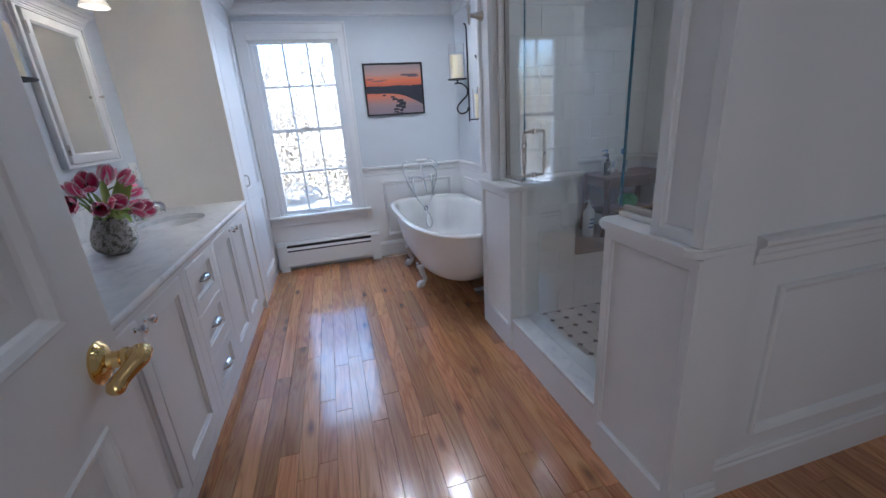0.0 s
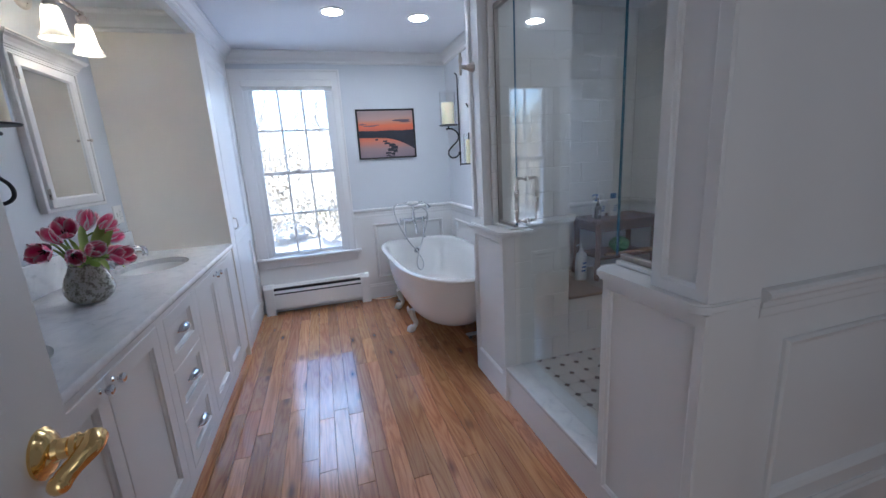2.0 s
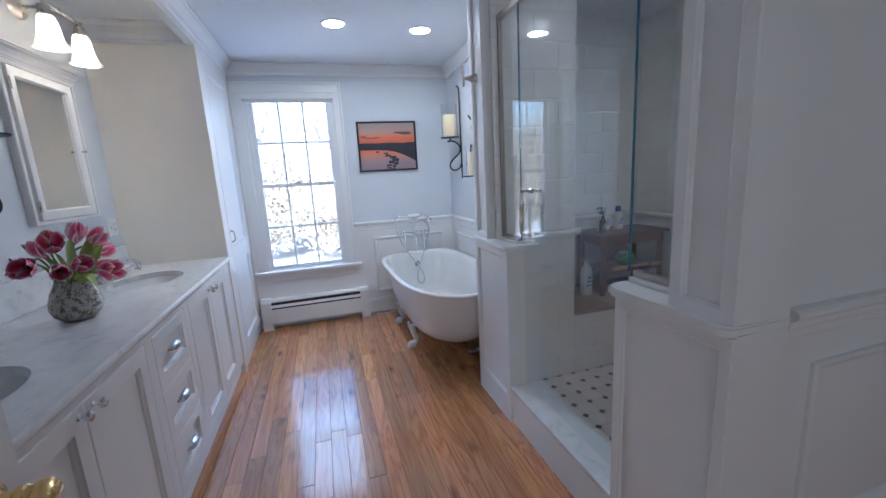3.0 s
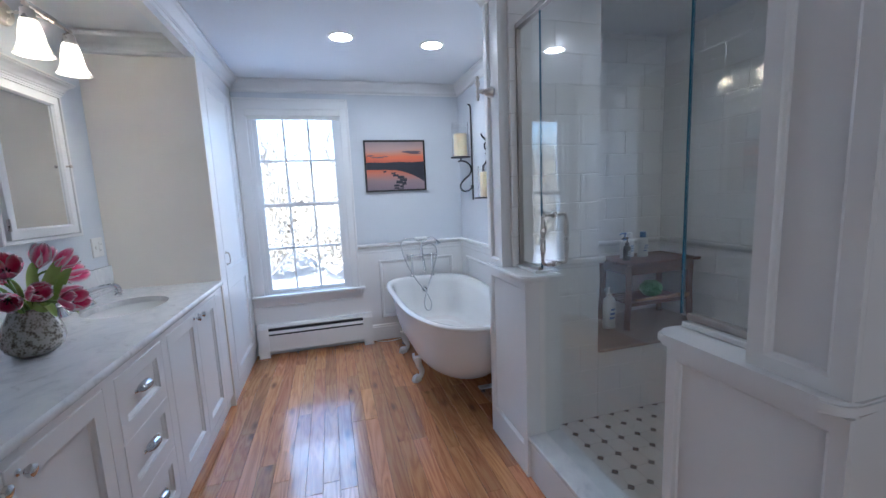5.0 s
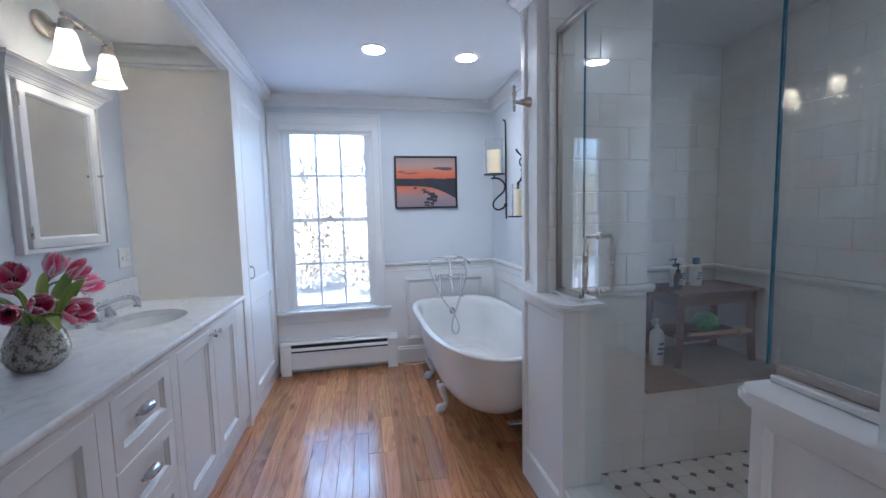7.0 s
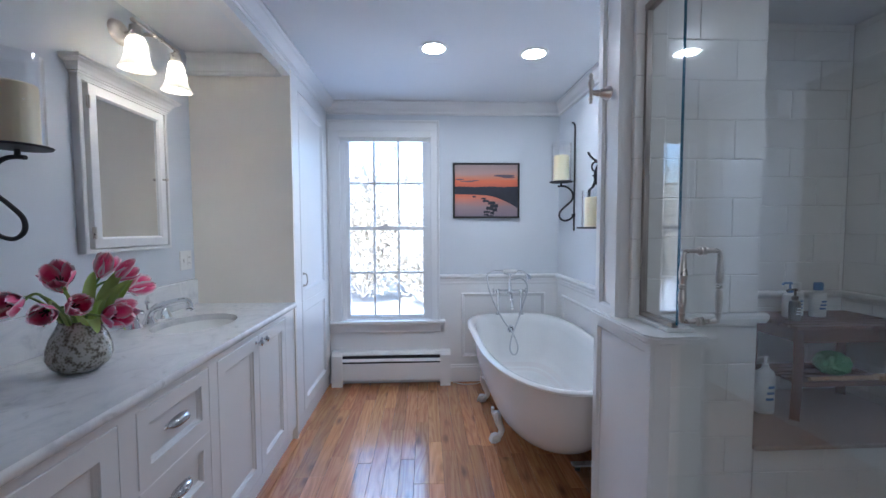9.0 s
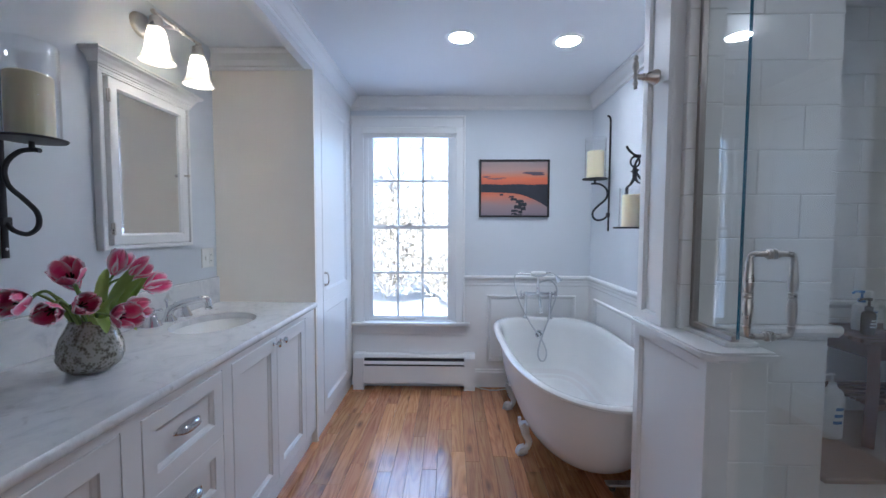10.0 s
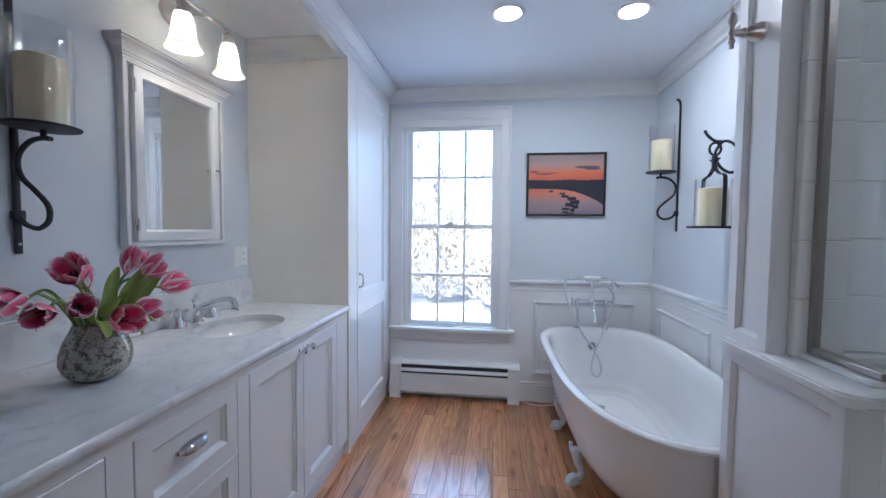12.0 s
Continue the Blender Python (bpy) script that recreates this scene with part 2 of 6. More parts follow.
SHADE = opal_mat("opal_glass_shade", (0.95, 0.93, 0.89))
BULB = mat("lit_bulb", (0.95, 0.92, 0.86), 0.4, emit=22.0, emit_color=(1.0, 0.80, 0.56))
# glow of the extra unseen lamp that is added to brighten the shower
SHOWERFILL = mat("shower_fill_glow", (0.95, 0.92, 0.86), 0.4, emit=13.0, emit_color=(1.0, 0.94, 0.86))
LAMP = mat("lit_diffuser", (0.95, 0.92, 0.86), 0.4, emit=34.0, emit_color=(1.0, 0.94, 0.86))
# near-black: wicks and stamens, also shade painted into slots and holes
BLACK_GAPSHADE = mat("black_and_gap_shade", (0.03, 0.03, 0.035), 0.7)
FRAMEBLK = mat("black_frame", (0.018, 0.017, 0.017), 0.35, var=0.2)
PLASTIC = mat("white_plastic", (0.80, 0.80, 0.78), 0.35, var=0.02)

# ---- mesh helpers ----


def part(name, bm, material, parent=None, label="", smooth=False):
    bmesh.ops.recalc_face_normals(bm, faces=bm.faces[:])
    me = bpy.data.meshes.new(name)
    bm.to_mesh(me)
    bm.free()
    me.materials.append(material)
    if smooth:
        for p in me.polygons:
            p.use_smooth = True
        me.set_sharp_from_angle(angle=radians(38))
    ob = new(name, me)
    if parent:
        ob.parent = parent
    if label:
        ob["label"] = label
    return ob


def thing(name, label, category, at=(0, 0, 0), group="", kind=""):
    ob = new(name)
    ob.location = at
    ob.empty_display_size = 0.05
    return tagged(ob, label, category, group, kind)


def box(bm, lo, hi, bevel=0.0, seg=1):
    verts = bmesh.ops.create_cube(bm, size=1.0)["verts"]
    for v in verts:
        v.co = Vector([lo[i] + (v.co[i] + 0.5) * (hi[i] - lo[i]) for i in range(3)])
    if bevel:
        edges = list({e for v in verts for e in v.link_edges})
        bmesh.ops.bevel(bm, geom=edges, offset=bevel, segments=seg, affect="EDGES", profile=0.5)
    return bm


def boxes(*lohis, bevel=0.0):
    bm = bmesh.new()
    for lo, hi in lohis:
        box(bm, lo, hi, bevel)
    return bm


# frames of reference for faces: u along, v up, w out of the face
def face_west(x):
    return Matrix(((0, 0, 1, x), (1, 0, 0, 0), (0, 1, 0, 0), (0, 0, 0, 1)))


def face_north(y):
    return Matrix(((1, 0, 0, 0), (0, 0, -1, y), (0, 1, 0, 0), (0, 0, 0, 1)))


def face_east(x):
    return Matrix(((0, 0, -1, x), (1, 0, 0, 0), (0, 1, 0, 0), (0, 0, 0, 1)))


def rings(bm, m, u0, u1, v0, v1, steps, cap=True, base=True):
    """Rectangles one inside the other, each (inset, height out of the face), joined by faces: doors, panels, frames."""
    loops = []
    for inset, w in steps:
        a, b_, c, d = u0 + inset, u1 - inset, v0 + inset, v1 - inset
        loops.append([bm.verts.new(m @ Vector(p)) for p in ((a, c, w), (b_, c, w), (b_, d, w), (a, d, w))])
    for p, q in zip(loops, loops[1:]):
        for i in range(4):
            j = (i + 1) % 4
            bm.faces.new((p[i], p[j], q[j], q[i]))
    if cap:
        bm.faces.new(loops[-1])
    if base:
        bm.faces.new(loops[0][::-1])
    return bm


def prism(bm, pts, m, a, b_):
    """A closed outline of (p, q) points drawn out from a to b along the third axis of m."""
    lo = [bm.verts.new(m @ Vector((p, q, a))) for p, q in pts]
    hi = [bm.verts.new(m @ Vector((p, q, b_))) for p, q in pts]
    n = len(pts)
    for i in range(n):
        j = (i + 1) % n
        bm.faces.new((lo[i], lo[j], hi[j], hi[i]))
    bm.faces.new(lo[::-1])
    bm.faces.new(hi)
    return bm


ALONG_Y = Matrix(((1, 0, 0, 0), (0, 0, 1, 0), (0, 1, 0, 0), (0, 0, 0, 1)))   # p = x, q = z
ALONG_X = Matrix(((0, 0, 1, 0), (1, 0, 0, 0), (0, 1, 0, 0), (0, 0, 0, 1)))   # p = y, q = z


def lathe(bm, prof, m=Matrix.Identity(4), seg=20, a0=0.0, a1=2 * math.pi):
    whole = abs(a1 - a0 - 2 * math.pi) < 1e-6
    n = seg if whole else seg + 1
    loops = []
    for r, z in prof:
        if r < 1e-6 and whole:
            loops.append([bm.verts.new(m @ Vector((0, 0, z)))])
        else:
            loops.append([bm.verts.new(m @ Vector((r * math.cos(a0 + (a1 - a0) * k / seg), r * math.sin(a0 + (a1 - a0) * k / seg), z))) for k in range(n)])
    for p, q in zip(loops, loops[1:]):
        for k in range(seg):
            j = (k + 1) % n
            if len(p) == 1 and len(q) == 1:
                continue
            if len(p) == 1:
                bm.faces.new((p[0], q[k], q[j]))
            elif len(q) == 1:
                bm.faces.new((p[k], p[j], q[0]))
            else:
                bm.faces.new((p[k], p[j], q[j], q[k]))
    return bm


def smoothed(pts, n=6):
    """A smooth line through the points."""
    pts = [Vector(p) for p in pts]
    out = []
    for i in range(len(pts) - 1):
        p0, p1, p2, p3 = pts[max(i - 1, 0)], pts[i], pts[i + 1], pts[min(i + 2, len(pts) - 1)]
        for k in range(n):
            t = k / n
            out.append(0.5 * ((2 * p1) + (p2 - p0) * t + (2 * p0 - 5 * p1 + 4 * p2 - p3) * t * t + (3 * p1 - p0 - 3 * p2 + p3) * t ** 3))
    out.append(pts[-1])
    return out


def tube(bm, pts, r, seg=8, flat=1.0):
    """A round bar along the points; r a number or one for each point."""
    pts = [Vector(p) for p in pts]
    rs = list(r) if isinstance(r, (list, tuple)) else [r]
    rs = [rs[min(len(rs) - 1, int(k * len(rs) / len(pts)))] for k in range(len(pts))]
    loops, up = [], None
    for i, p in enumerate(pts):
        d = (pts[min(i + 1, len(pts) - 1)] - pts[max(i - 1, 0)]).normalized()
        if up is None:
            up = Vector((0, 0, 1)) if abs(d.z) < 0.9 else Vector((1, 0, 0))
        side = d.cross(up).normalized()
        up = side.cross(d).normalized()
        loops.append([bm.verts.new(p + rs[i] * (math.cos(2 * math.pi * k / seg) * side + flat * math.sin(2 * math.pi * k / seg) * up)) for k in range(seg)])
    for p, q in zip(loops, loops[1:]):
        for k in range(seg):
            j = (k + 1) % seg
            bm.faces.new((p[k], p[j], q[j], q[k]))
    bm.faces.new(loops[0][::-1])
    bm.faces.new(loops[-1])
    return bm


def ball(bm, c, r, seg=12, squash=1.0):
    prof = [(r * math.sin(math.pi * k / 8), -squash * r * math.cos(math.pi * k / 8)) for k in range(9)]
    prof[0], prof[-1] = (0, prof[0][1]), (0, prof[-1][1])
    return lathe(bm, prof, Matrix.Translation(c), seg)


def turn(axis, at):
    """A frame at a point whose z runs along the axis."""
    return Matrix.Translation(at) @ Vector(axis).to_track_quat("Z", "Y").to_matrix().to_4x4()


def structure(name, bm, material, label="", category="", smooth=False):
    return tagged(part(name, bm, material, None, label, smooth), category=category, kind="structure")


def piece(name, me, parent, at, rz=0.0):
    ob = new(name, me)
    ob.parent = parent
    ob.location = at
    if rz:
        ob.rotation_euler = (0, 0, rz)
    return ob


def mesh_of(name, bm, material):
    bmesh.ops.recalc_face_normals(bm, faces=bm.faces[:])
    me = bpy.data.meshes.new(name)
    bm.to_mesh(me)
    bm.free()
    me.materials.append(material)
    return me


# ---- the room ----
NORTH, WEST, ALCOVE, CEILING = 4.61, -1.18, 1.475, 2.46
FACE = -0.555          # closet front, soffit
NICHE = 3.685           # side of the closet
SOUTH = 0.33           # wall with the entrance door
SHOWER = 1.045         # outer face of the shower's half walls

WX0, WX1, WZ0, WZ1 = -0.447, 0.333, 0.560, 2.212   # window opening

structure("wall_north", boxes(((-1.4, NORTH, 0), (WX0, NORTH + 0.2, 2.7)), ((WX1, NORTH, 0), (2.9, NORTH + 0.2, 2.7)),
          ((WX0, NORTH, 0), (WX1, NORTH + 0.2, WZ0)), ((WX0, NORTH, WZ1), (WX1, NORTH + 0.2, 2.7))), WALL, "pale blue-grey painted plaster wall with a window opening", "wall")
structure("wall_west", boxes(((WEST - 0.2, -1.6, 0), (WEST, NORTH, 2.7))), WALL, "pale blue-grey painted plaster wall behind the vanity", "wall")
structure("wall_alcove_east", boxes(((ALCOVE, 2.82, 0), (ALCOVE + 0.09, NORTH, CEILING))), WALL, "pale blue-grey painted wall beside the bathtub", "wall")
structure("wall_south", boxes(((WEST, SOUTH - 0.15, 0), (-0.24, SOUTH, CEILING)), ((-0.24, SOUTH - 0.15, 2.08), (0.70, SOUTH, CEILING)), ((0.66, SOUTH - 0.15, 0), (0.70, SOUTH, 2.08))), WALL, "painted wall with the entrance doorway", "wall")
# unseen closing walls; the recess facing the entrance holds the added lamp
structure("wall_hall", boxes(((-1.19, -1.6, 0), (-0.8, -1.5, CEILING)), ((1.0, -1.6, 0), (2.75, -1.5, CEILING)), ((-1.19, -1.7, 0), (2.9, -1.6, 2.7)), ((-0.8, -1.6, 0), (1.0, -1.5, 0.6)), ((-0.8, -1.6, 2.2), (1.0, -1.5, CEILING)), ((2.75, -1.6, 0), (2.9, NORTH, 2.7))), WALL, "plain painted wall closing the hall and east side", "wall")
structure("ceiling", boxes(((-1.4, -1.6, CEILING), (2.9, NORTH + 0.2, CEILING + 0.2))), CEIL, "white painted plaster ceiling", "ceiling")
floor = structure("floor", boxes(((-1.4, -1.6, -0.2), (2.9, NORTH + 0.2, -0.006))), SUBFLOOR, "varnished knotty oak strip floor", "floor")

# soffit over the vanity and the moulding round the top of the room
structure("soffit", boxes(((FACE - 0.05, SOUTH, 2.332), (FACE, NICHE, CEILING - 0.002))), TRIM, "white painted soffit board above the vanity", "soffit")


def crown(out, down, k=1.0):
    """Cornice outline: distance from the wall and depth under the ceiling."""
    return [(0, 0), (out, 0), (out, -0.012 * k), (out - 0.008, -0.018 * k), (out - 0.014, -0.03 * k), (out * 0.55, -down * 0.55), (out * 0.30, -down * 0.72), (out * 0.26, -down * 0.80), (0.016, -down * 0.86), (0.016, -down * 0.94), (0.008, -down), (0, -down)]


def cornice(name, m, a, b_, out=0.075, down=0.085):
    return structure(name, prism(bmesh.new(), crown(out, down), m, a, b_), TRIM, "white painted crown moulding under the ceiling", "crown moulding")


c_ = Matrix.Translation
cornice("trim_crown_west", c_((FACE, 0, CEILING - 0.001)) @ ALONG_Y, SOUTH, NORTH)
cornice("trim_crown_north", Matrix(((0, 0, 1, 0), (-1, 0, 0, NORTH), (0, 1, 0, CEILING - 0.001), (0, 0, 0, 1))), FACE, ALCOVE, 0.055, 0.105)
cornice("trim_crown_alcove", Matrix(((-1, 0, 0, ALCOVE), (0, 0, 1, 0), (0, 1, 0, CEILING - 0.001), (0, 0, 0, 1))), 2.82, NORTH, 0.055, 0.105)
cornice("trim_crown_niche", Matrix(((0, 0, 1, 0), (-1, 0, 0, NICHE), (0, 1, 0, CEILING - 0.001), (0, 0, 0, 1))), WEST, FACE - 0.05, 0.016, 0.135)

# wainscot
RAIL = [(0, 0.0), (0.008, 0.0), (0.012, 0.008), (0.012, 0.030), (0.016, 0.036), (0.016, 0.052), (0.030, 0.062), (0.036, 0.070), (0.036, 0.082), (0.026, 0.090), (0, 0.090)]
BASE = [(0, 0), (0.018, 0), (0.018, 0.130), (0.013, 0.138), (0.013, 0.148), (0.006, 0.160), (0, 0.160)]
M_N = Matrix(((0, 0, 1, 0), (-1, 0, 0, NORTH), (0, 1, 0, 0), (0, 0, 0, 1)))
M_A = Matrix(((-1, 0, 0, ALCOVE), (0, 0, 1, 0), (0, 1, 0, 0), (0, 0, 0, 1)))
UP = c_((0, 0, 0.877))
structure("trim_chair_rail_north", prism(bmesh.new(), RAIL, UP @ M_N, 0.413, ALCOVE), TRIM, "white moulded chair rail", "chair rail")
structure("trim_chair_rail_alcove", prism(bmesh.new(), RAIL, UP @ M_A, 2.82, NORTH), TRIM, "white moulded chair rail", "chair rail")
structure("baseboard_north", prism(bmesh.new(), BASE, M_N, 0.50, ALCOVE), TRIM, "white painted baseboard", "baseboard")
structure("baseboard_alcove", prism(bmesh.new(), BASE, M_A, 2.82, NORTH), TRIM, "white painted baseboard", "baseboard")
structure("trim_dado_north", boxes(((0.413, NORTH - 0.006, 0.158), (ALCOVE, NORTH, 0.878))), TRIM, "white painted wainscot board", "wainscot")
structure("trim_dado_alcove", boxes(((ALCOVE - 0.006, 2.82, 0.158), (ALCOVE, NORTH, 0.878))), TRIM, "white painted wainscot board", "wainscot")
structure("trim_apron_wall", boxes(((FACE, NORTH - 0.004, 0.0), (0.413, NORTH, 0.46))), TRIM, "white painted wall panel under the window", "wainscot")
MOULD = [(0, 0), (0, 0.012), (0.006, 0.020), (0.014, 0.016), (0.022, 0.012), (0.028, 0.006), (0.032, 0.0)]


def moulding(name, m, u0, u1, v0, v1):
    return structure(name, rings(bmesh.new(), m, u0, u1, v0, v1, MOULD, cap=False, base=False), TRIM, "white rectangular panel moulding on the wainscot", "panel moulding")


moulding("trim_panel_north", face_north(NORTH - 0.006), 0.603, 1.353, 0.225, 0.800)
moulding("trim_panel_alcove", face_east(ALCOVE - 0.006), 3.757, 4.45, 0.225, 0.800)
moulding("trim_panel_alcove_south", face_east(ALCOVE - 0.006), 2.95, 3.62, 0.225, 0.800)

# ---- window ----
win = thing("window_1", "white double-hung window with twelve panes in a wide casing", "window", (0, NORTH, 0), kind="structure")
inv = Matrix.Translation((0, -NORTH, 0))
FN = inv @ face_north(NORTH)


def wpart(name, bm, material, parent=win, label="", smooth=False):
    return part(name, bm, material, parent, label, smooth)


bm = bmesh.new()
for lo, hi in (((-0.552, -0.022, WZ0), (WX0, 0, WZ1)), ((WX1, -0.022, WZ0), (0.402, 0, WZ1)), ((-0.552, -0.022, WZ1), (0.402, 0, 2.292))):
    box(bm, lo, hi, 0.003)
for lo, hi in (((-0.553, -0.032, WZ0), (-0.535, 0, 2.304)), ((0.392, -0.032, WZ0), (0.412, 0, 2.304)), ((-0.535, -0.032, 2.284), (0.392, 0, 2.304))):
    box(bm, lo, hi, 0.004)
wpart("casing", bm, TRIM)
wpart("jamb", boxes(((WX0, 0, WZ0), (WX0 + 0.02, 0.19, WZ1)), ((WX1 - 0.02, 0, WZ0), (WX1, 0.19, WZ1)), ((WX0 + 0.02, 0, WZ1 - 0.02), (WX1 - 0.02, 0.19, WZ1)), ((WX0 + 0.02, 0.0, WZ0 - 0.002), (WX1 - 0.02, 0.22, WZ0 + 0.012)),
                       ((WX0 + 0.02, 0.006, WZ0 + 0.012), (WX0 + 0.034, 0.024, WZ1 - 0.02)), ((WX1 - 0.034, 0.006, WZ0 + 0.012), (WX1 - 0.02, 0.024, WZ1 - 0.02))), TRIM)
wpart("window_sill", box(bmesh.new(), (-0.552, -0.06, 0.540), (0.458, 0.0, 0.566), 0.006, 2), TRIM)
wpart("apron", box(bmesh.new(), (-0.552, -0.02, 0.457), (0.420, 0, 0.540), 0.004), TRIM)


def sash(z0, z1, y, rail_low, rail_top):
    """One sash with its bars, two rows of three panes."""
    x0, x1, st = WX0 + 0.022, WX1 - 0.022, 0.046
    fr = bmesh.new()
    for lo, hi in (((x0, y, z0), (x0 + st, y + 0.034, z1)), ((x1 - st, y, z0), (x1, y + 0.034, z1)), ((x0 + st, y, z0), (x1 - st, y + 0.034, z0 + rail_low)), ((x0 + st, y, z1 - rail_top), (x1 - st, y + 0.034, z1))):
        box(fr, lo, hi, 0.003)
    s = wpart("sash", fr, TRIM)
    gx0, gx1, gz0, gz1 = x0 + st, x1 - st, z0 + rail_low, z1 - rail_top
    for k in (1, 2):
        cx = gx0 + (gx1 - gx0) * k / 3
        wpart("muntin", box(bmesh.new(), (cx - 0.0095, y + 0.003, gz0), (cx + 0.0095, y + 0.031, gz1), 0.003), TRIM, s)
    cz = (gz0 + gz1) / 2
    for k in range(3):
        a = gx0 + (gx1 - gx0) * k / 3 + (0.0095 if k else 0)
        b_ = gx0 + (gx1 - gx0) * (k + 1) / 3 - (0.0095 if k < 2 else 0)
        wpart("muntin", box(bmesh.new(), (a, y + 0.003, cz - 0.0095), (b_, y + 0.031, cz + 0.0095), 0.003), TRIM, s)
        for c, d in ((gz0, cz - 0.0095), (cz + 0.0095, gz1)):
            pane = wpart("pane", box(bmesh.new(), (a, y + 0.015, c), (b_, y + 0.019, d)), PANE, s)
            pane.visible_shadow = False
    return s


lower = sash(0.573, 1.393, 0.026, 0.032, 0.032)
upper = sash(1.361, 2.200, 0.064, 0.032, 0.045)
wpart("sash_lock", boxes(((-0.095, 0.012, 1.393), (-0.035, 0.055, 1.402)), ((-0.075, 0.018, 1.402), (-0.045, 0.03, 1.414)), bevel=0.002), NICKEL)
bm = bmesh.new()
tube(bm, smoothed([(-0.105, 0.025, 0.592), (-0.10, 0.004, 0.588), (-0.058, -0.003, 0.586), (-0.016, 0.004, 0.588), (-0.01, 0.025, 0.592)]), 0.007, 8)
wpart("sash_lift", bm, NICKEL, smooth=True)
bm = box(bmesh.new(), (-0.455, -0.05, 2.150), (0.340, 0.0, 2.206), 0.006, 2)
for k in range(4):
    box(bm, (-0.442, -0.046, 2.121 + 0.0075 * k), (0.328, -0.012, 2.125 + 0.0075 * k))
wpart("roller_shade", bm, PLASTIC, label="white cellular shade drawn up")

# ---- baseboard heater ----
heater = thing("baseboard_heater", "white enamelled metal baseboard heater under the window", "heater", (-0.015, NORTH, 0))
HX = 0.515
prof = [(0.0, 0.02), (0.0, 0.292), (-0.058, 0.292), (-0.074, 0.274), (-0.071, 0.268), (-0.056, 0.276), (-0.012, 0.272), (-0.012, 0.02)]
part("back_plate", prism(bmesh.new(), prof, ALONG_X, -HX + 0.05, HX - 0.05), TRIM, heater)
prof = [(-0.089, 0.203), (-0.091, 0.055), (-0.084, 0.050), (-0.080, 0.056), (-0.085, 0.202)]
part("front_cover", prism(bmesh.new(), prof, ALONG_X, -HX + 0.05, HX - 0.05), TRIM, heater)
prof = [(-0.080, 0.243), (-0.089, 0.218), (-0.086, 0.216), (-0.076, 0.241)]
part("damper", prism(bmesh.new(), prof, ALONG_X, -HX + 0.052, HX - 0.052), TRIM, heater)
# solid block coloured near-black as the shade behind the slots
part("core", boxes(((-HX + 0.05, -0.07, 0.06), (HX - 0.05, -0.013, 0.26))), BLACK_GAPSHADE, heater)
for s in (-1, 1):
    cap = [(0.0, 0.0), (0.0, 0.300), (-0.066, 0.300), (-0.093, 0.268), (-0.097, 0.03), (-0.097, 0.0), (-0.07, 0.0), (-0.07, 0.03), (-0.02, 0.03), (-0.02, 0.0)]
    part("end_cap", prism(bmesh.new(), cap, ALONG_X, min(s * HX, s * (HX - 0.09)), max(s * HX, s * (HX - 0.09))), TRIM, heater)

# ---- linen closet ----
closet = thing("linen_closet", "tall white built-in linen closet with panelled doors", "closet", (FACE, NICHE, 0))
L = Matrix.Translation((-FACE, -NICHE, 0))


def cpart(name, bm, material, parent=closet, label="", smooth=False):
    bm.transform(L)
    return part(name, bm, material, parent, label, smooth)


CL0, CL1 = NICHE, NORTH - 0.012
cpart("side_panel", boxes(((WEST + 0.002, CL0, 0.0), (FACE - 0.001, CL0 + 0.022, CEILING - 0.003))), LAMPWARM_WHITE, label="white closet side above the vanity, the lamp's warm light in its colour")
cpart("carcass", boxes(((WEST + 0.002, CL0 + 0.022, 0.0), (FACE - 0.03, CL1, CEILING - 0.003))), CABINET)
bm = boxes(((FACE - 0.03, CL0 + 0.022, 0.10), (FACE, CL0 + 0.142, CEILING - 0.003)), ((FACE - 0.03, CL1 - 0.095, 0.10), (FACE, CL1, CEILING - 0.003)), ((FACE - 0.03, CL0 + 0.142, 2.285), (FACE, CL1 - 0.095, CEILING - 0.003)), ((FACE - 0.03, CL0 + 0.142, 0.10), (FACE, CL1 - 0.095, 0.113)), ((FACE - 0.03, CL0 + 0.022, 0.0), (FACE - 0.012, CL1, 0.10)))
cpart("face_frame", bm, CABINET)
SHAKER = [(0.0, 0.0), (0.0, 0.019), (0.002, 0.021), (0.072, 0.021), (0.074, 0.015), (0.083, 0.010), (0.086, 0.006)]


def panel_door(m, u0, u1, v0, v1, stile=None):
    st = SHAKER if stile is None else [(i if i < 0.05 else i - 0.072 + stile, w) for i, w in SHAKER]
    return rings(bmesh.new(), m, u0, u1, v0, v1, st)


D0, D1 = CL0 + 0.145, CL1 - 0.098
bm = bmesh.new()
rings(bm, face_west(FACE - 0.019), D0, D1, 0.873, 2.282, SHAKER)
rings(bm, face_west(FACE - 0.019), D0, D1, 0.116, 0.873, SHAKER)
cdoor = cpart("door", bm, CABINET)
bm = bmesh.new()
tube(bm, smoothed([(FACE, D0 + 0.035, 0.985), (FACE + 0.022, D0 + 0.035, 0.99), (FACE + 0.028, D0 + 0.035, 1.026), (FACE + 0.022, D0 + 0.035, 1.062), (FACE, D0 + 0.035, 1.067)], 8), 0.0045, 8)
for z in (0.985, 1.067):
    lathe(bm, [(0, 0.006), (0.008, 0.006), (0.01, 0.0), (0, 0)], turn((1, 0, 0), (FACE + 0.002, D0 + 0.035, z)), 12)
h = cpart("handle", bm, NICKEL, cdoor, "nickel bow handle", True)

# ---- vanity ----
VX = -0.565            # cabinet front
V0, V1 = 1.26, NICHE - 0.002
vanity = thing("vanity_cabinet", "long white shaker vanity cabinet with doors and drawers", "vanity", (VX, 2.47, 0))
LV = Matrix.Translation((-VX, -2.47, 0))


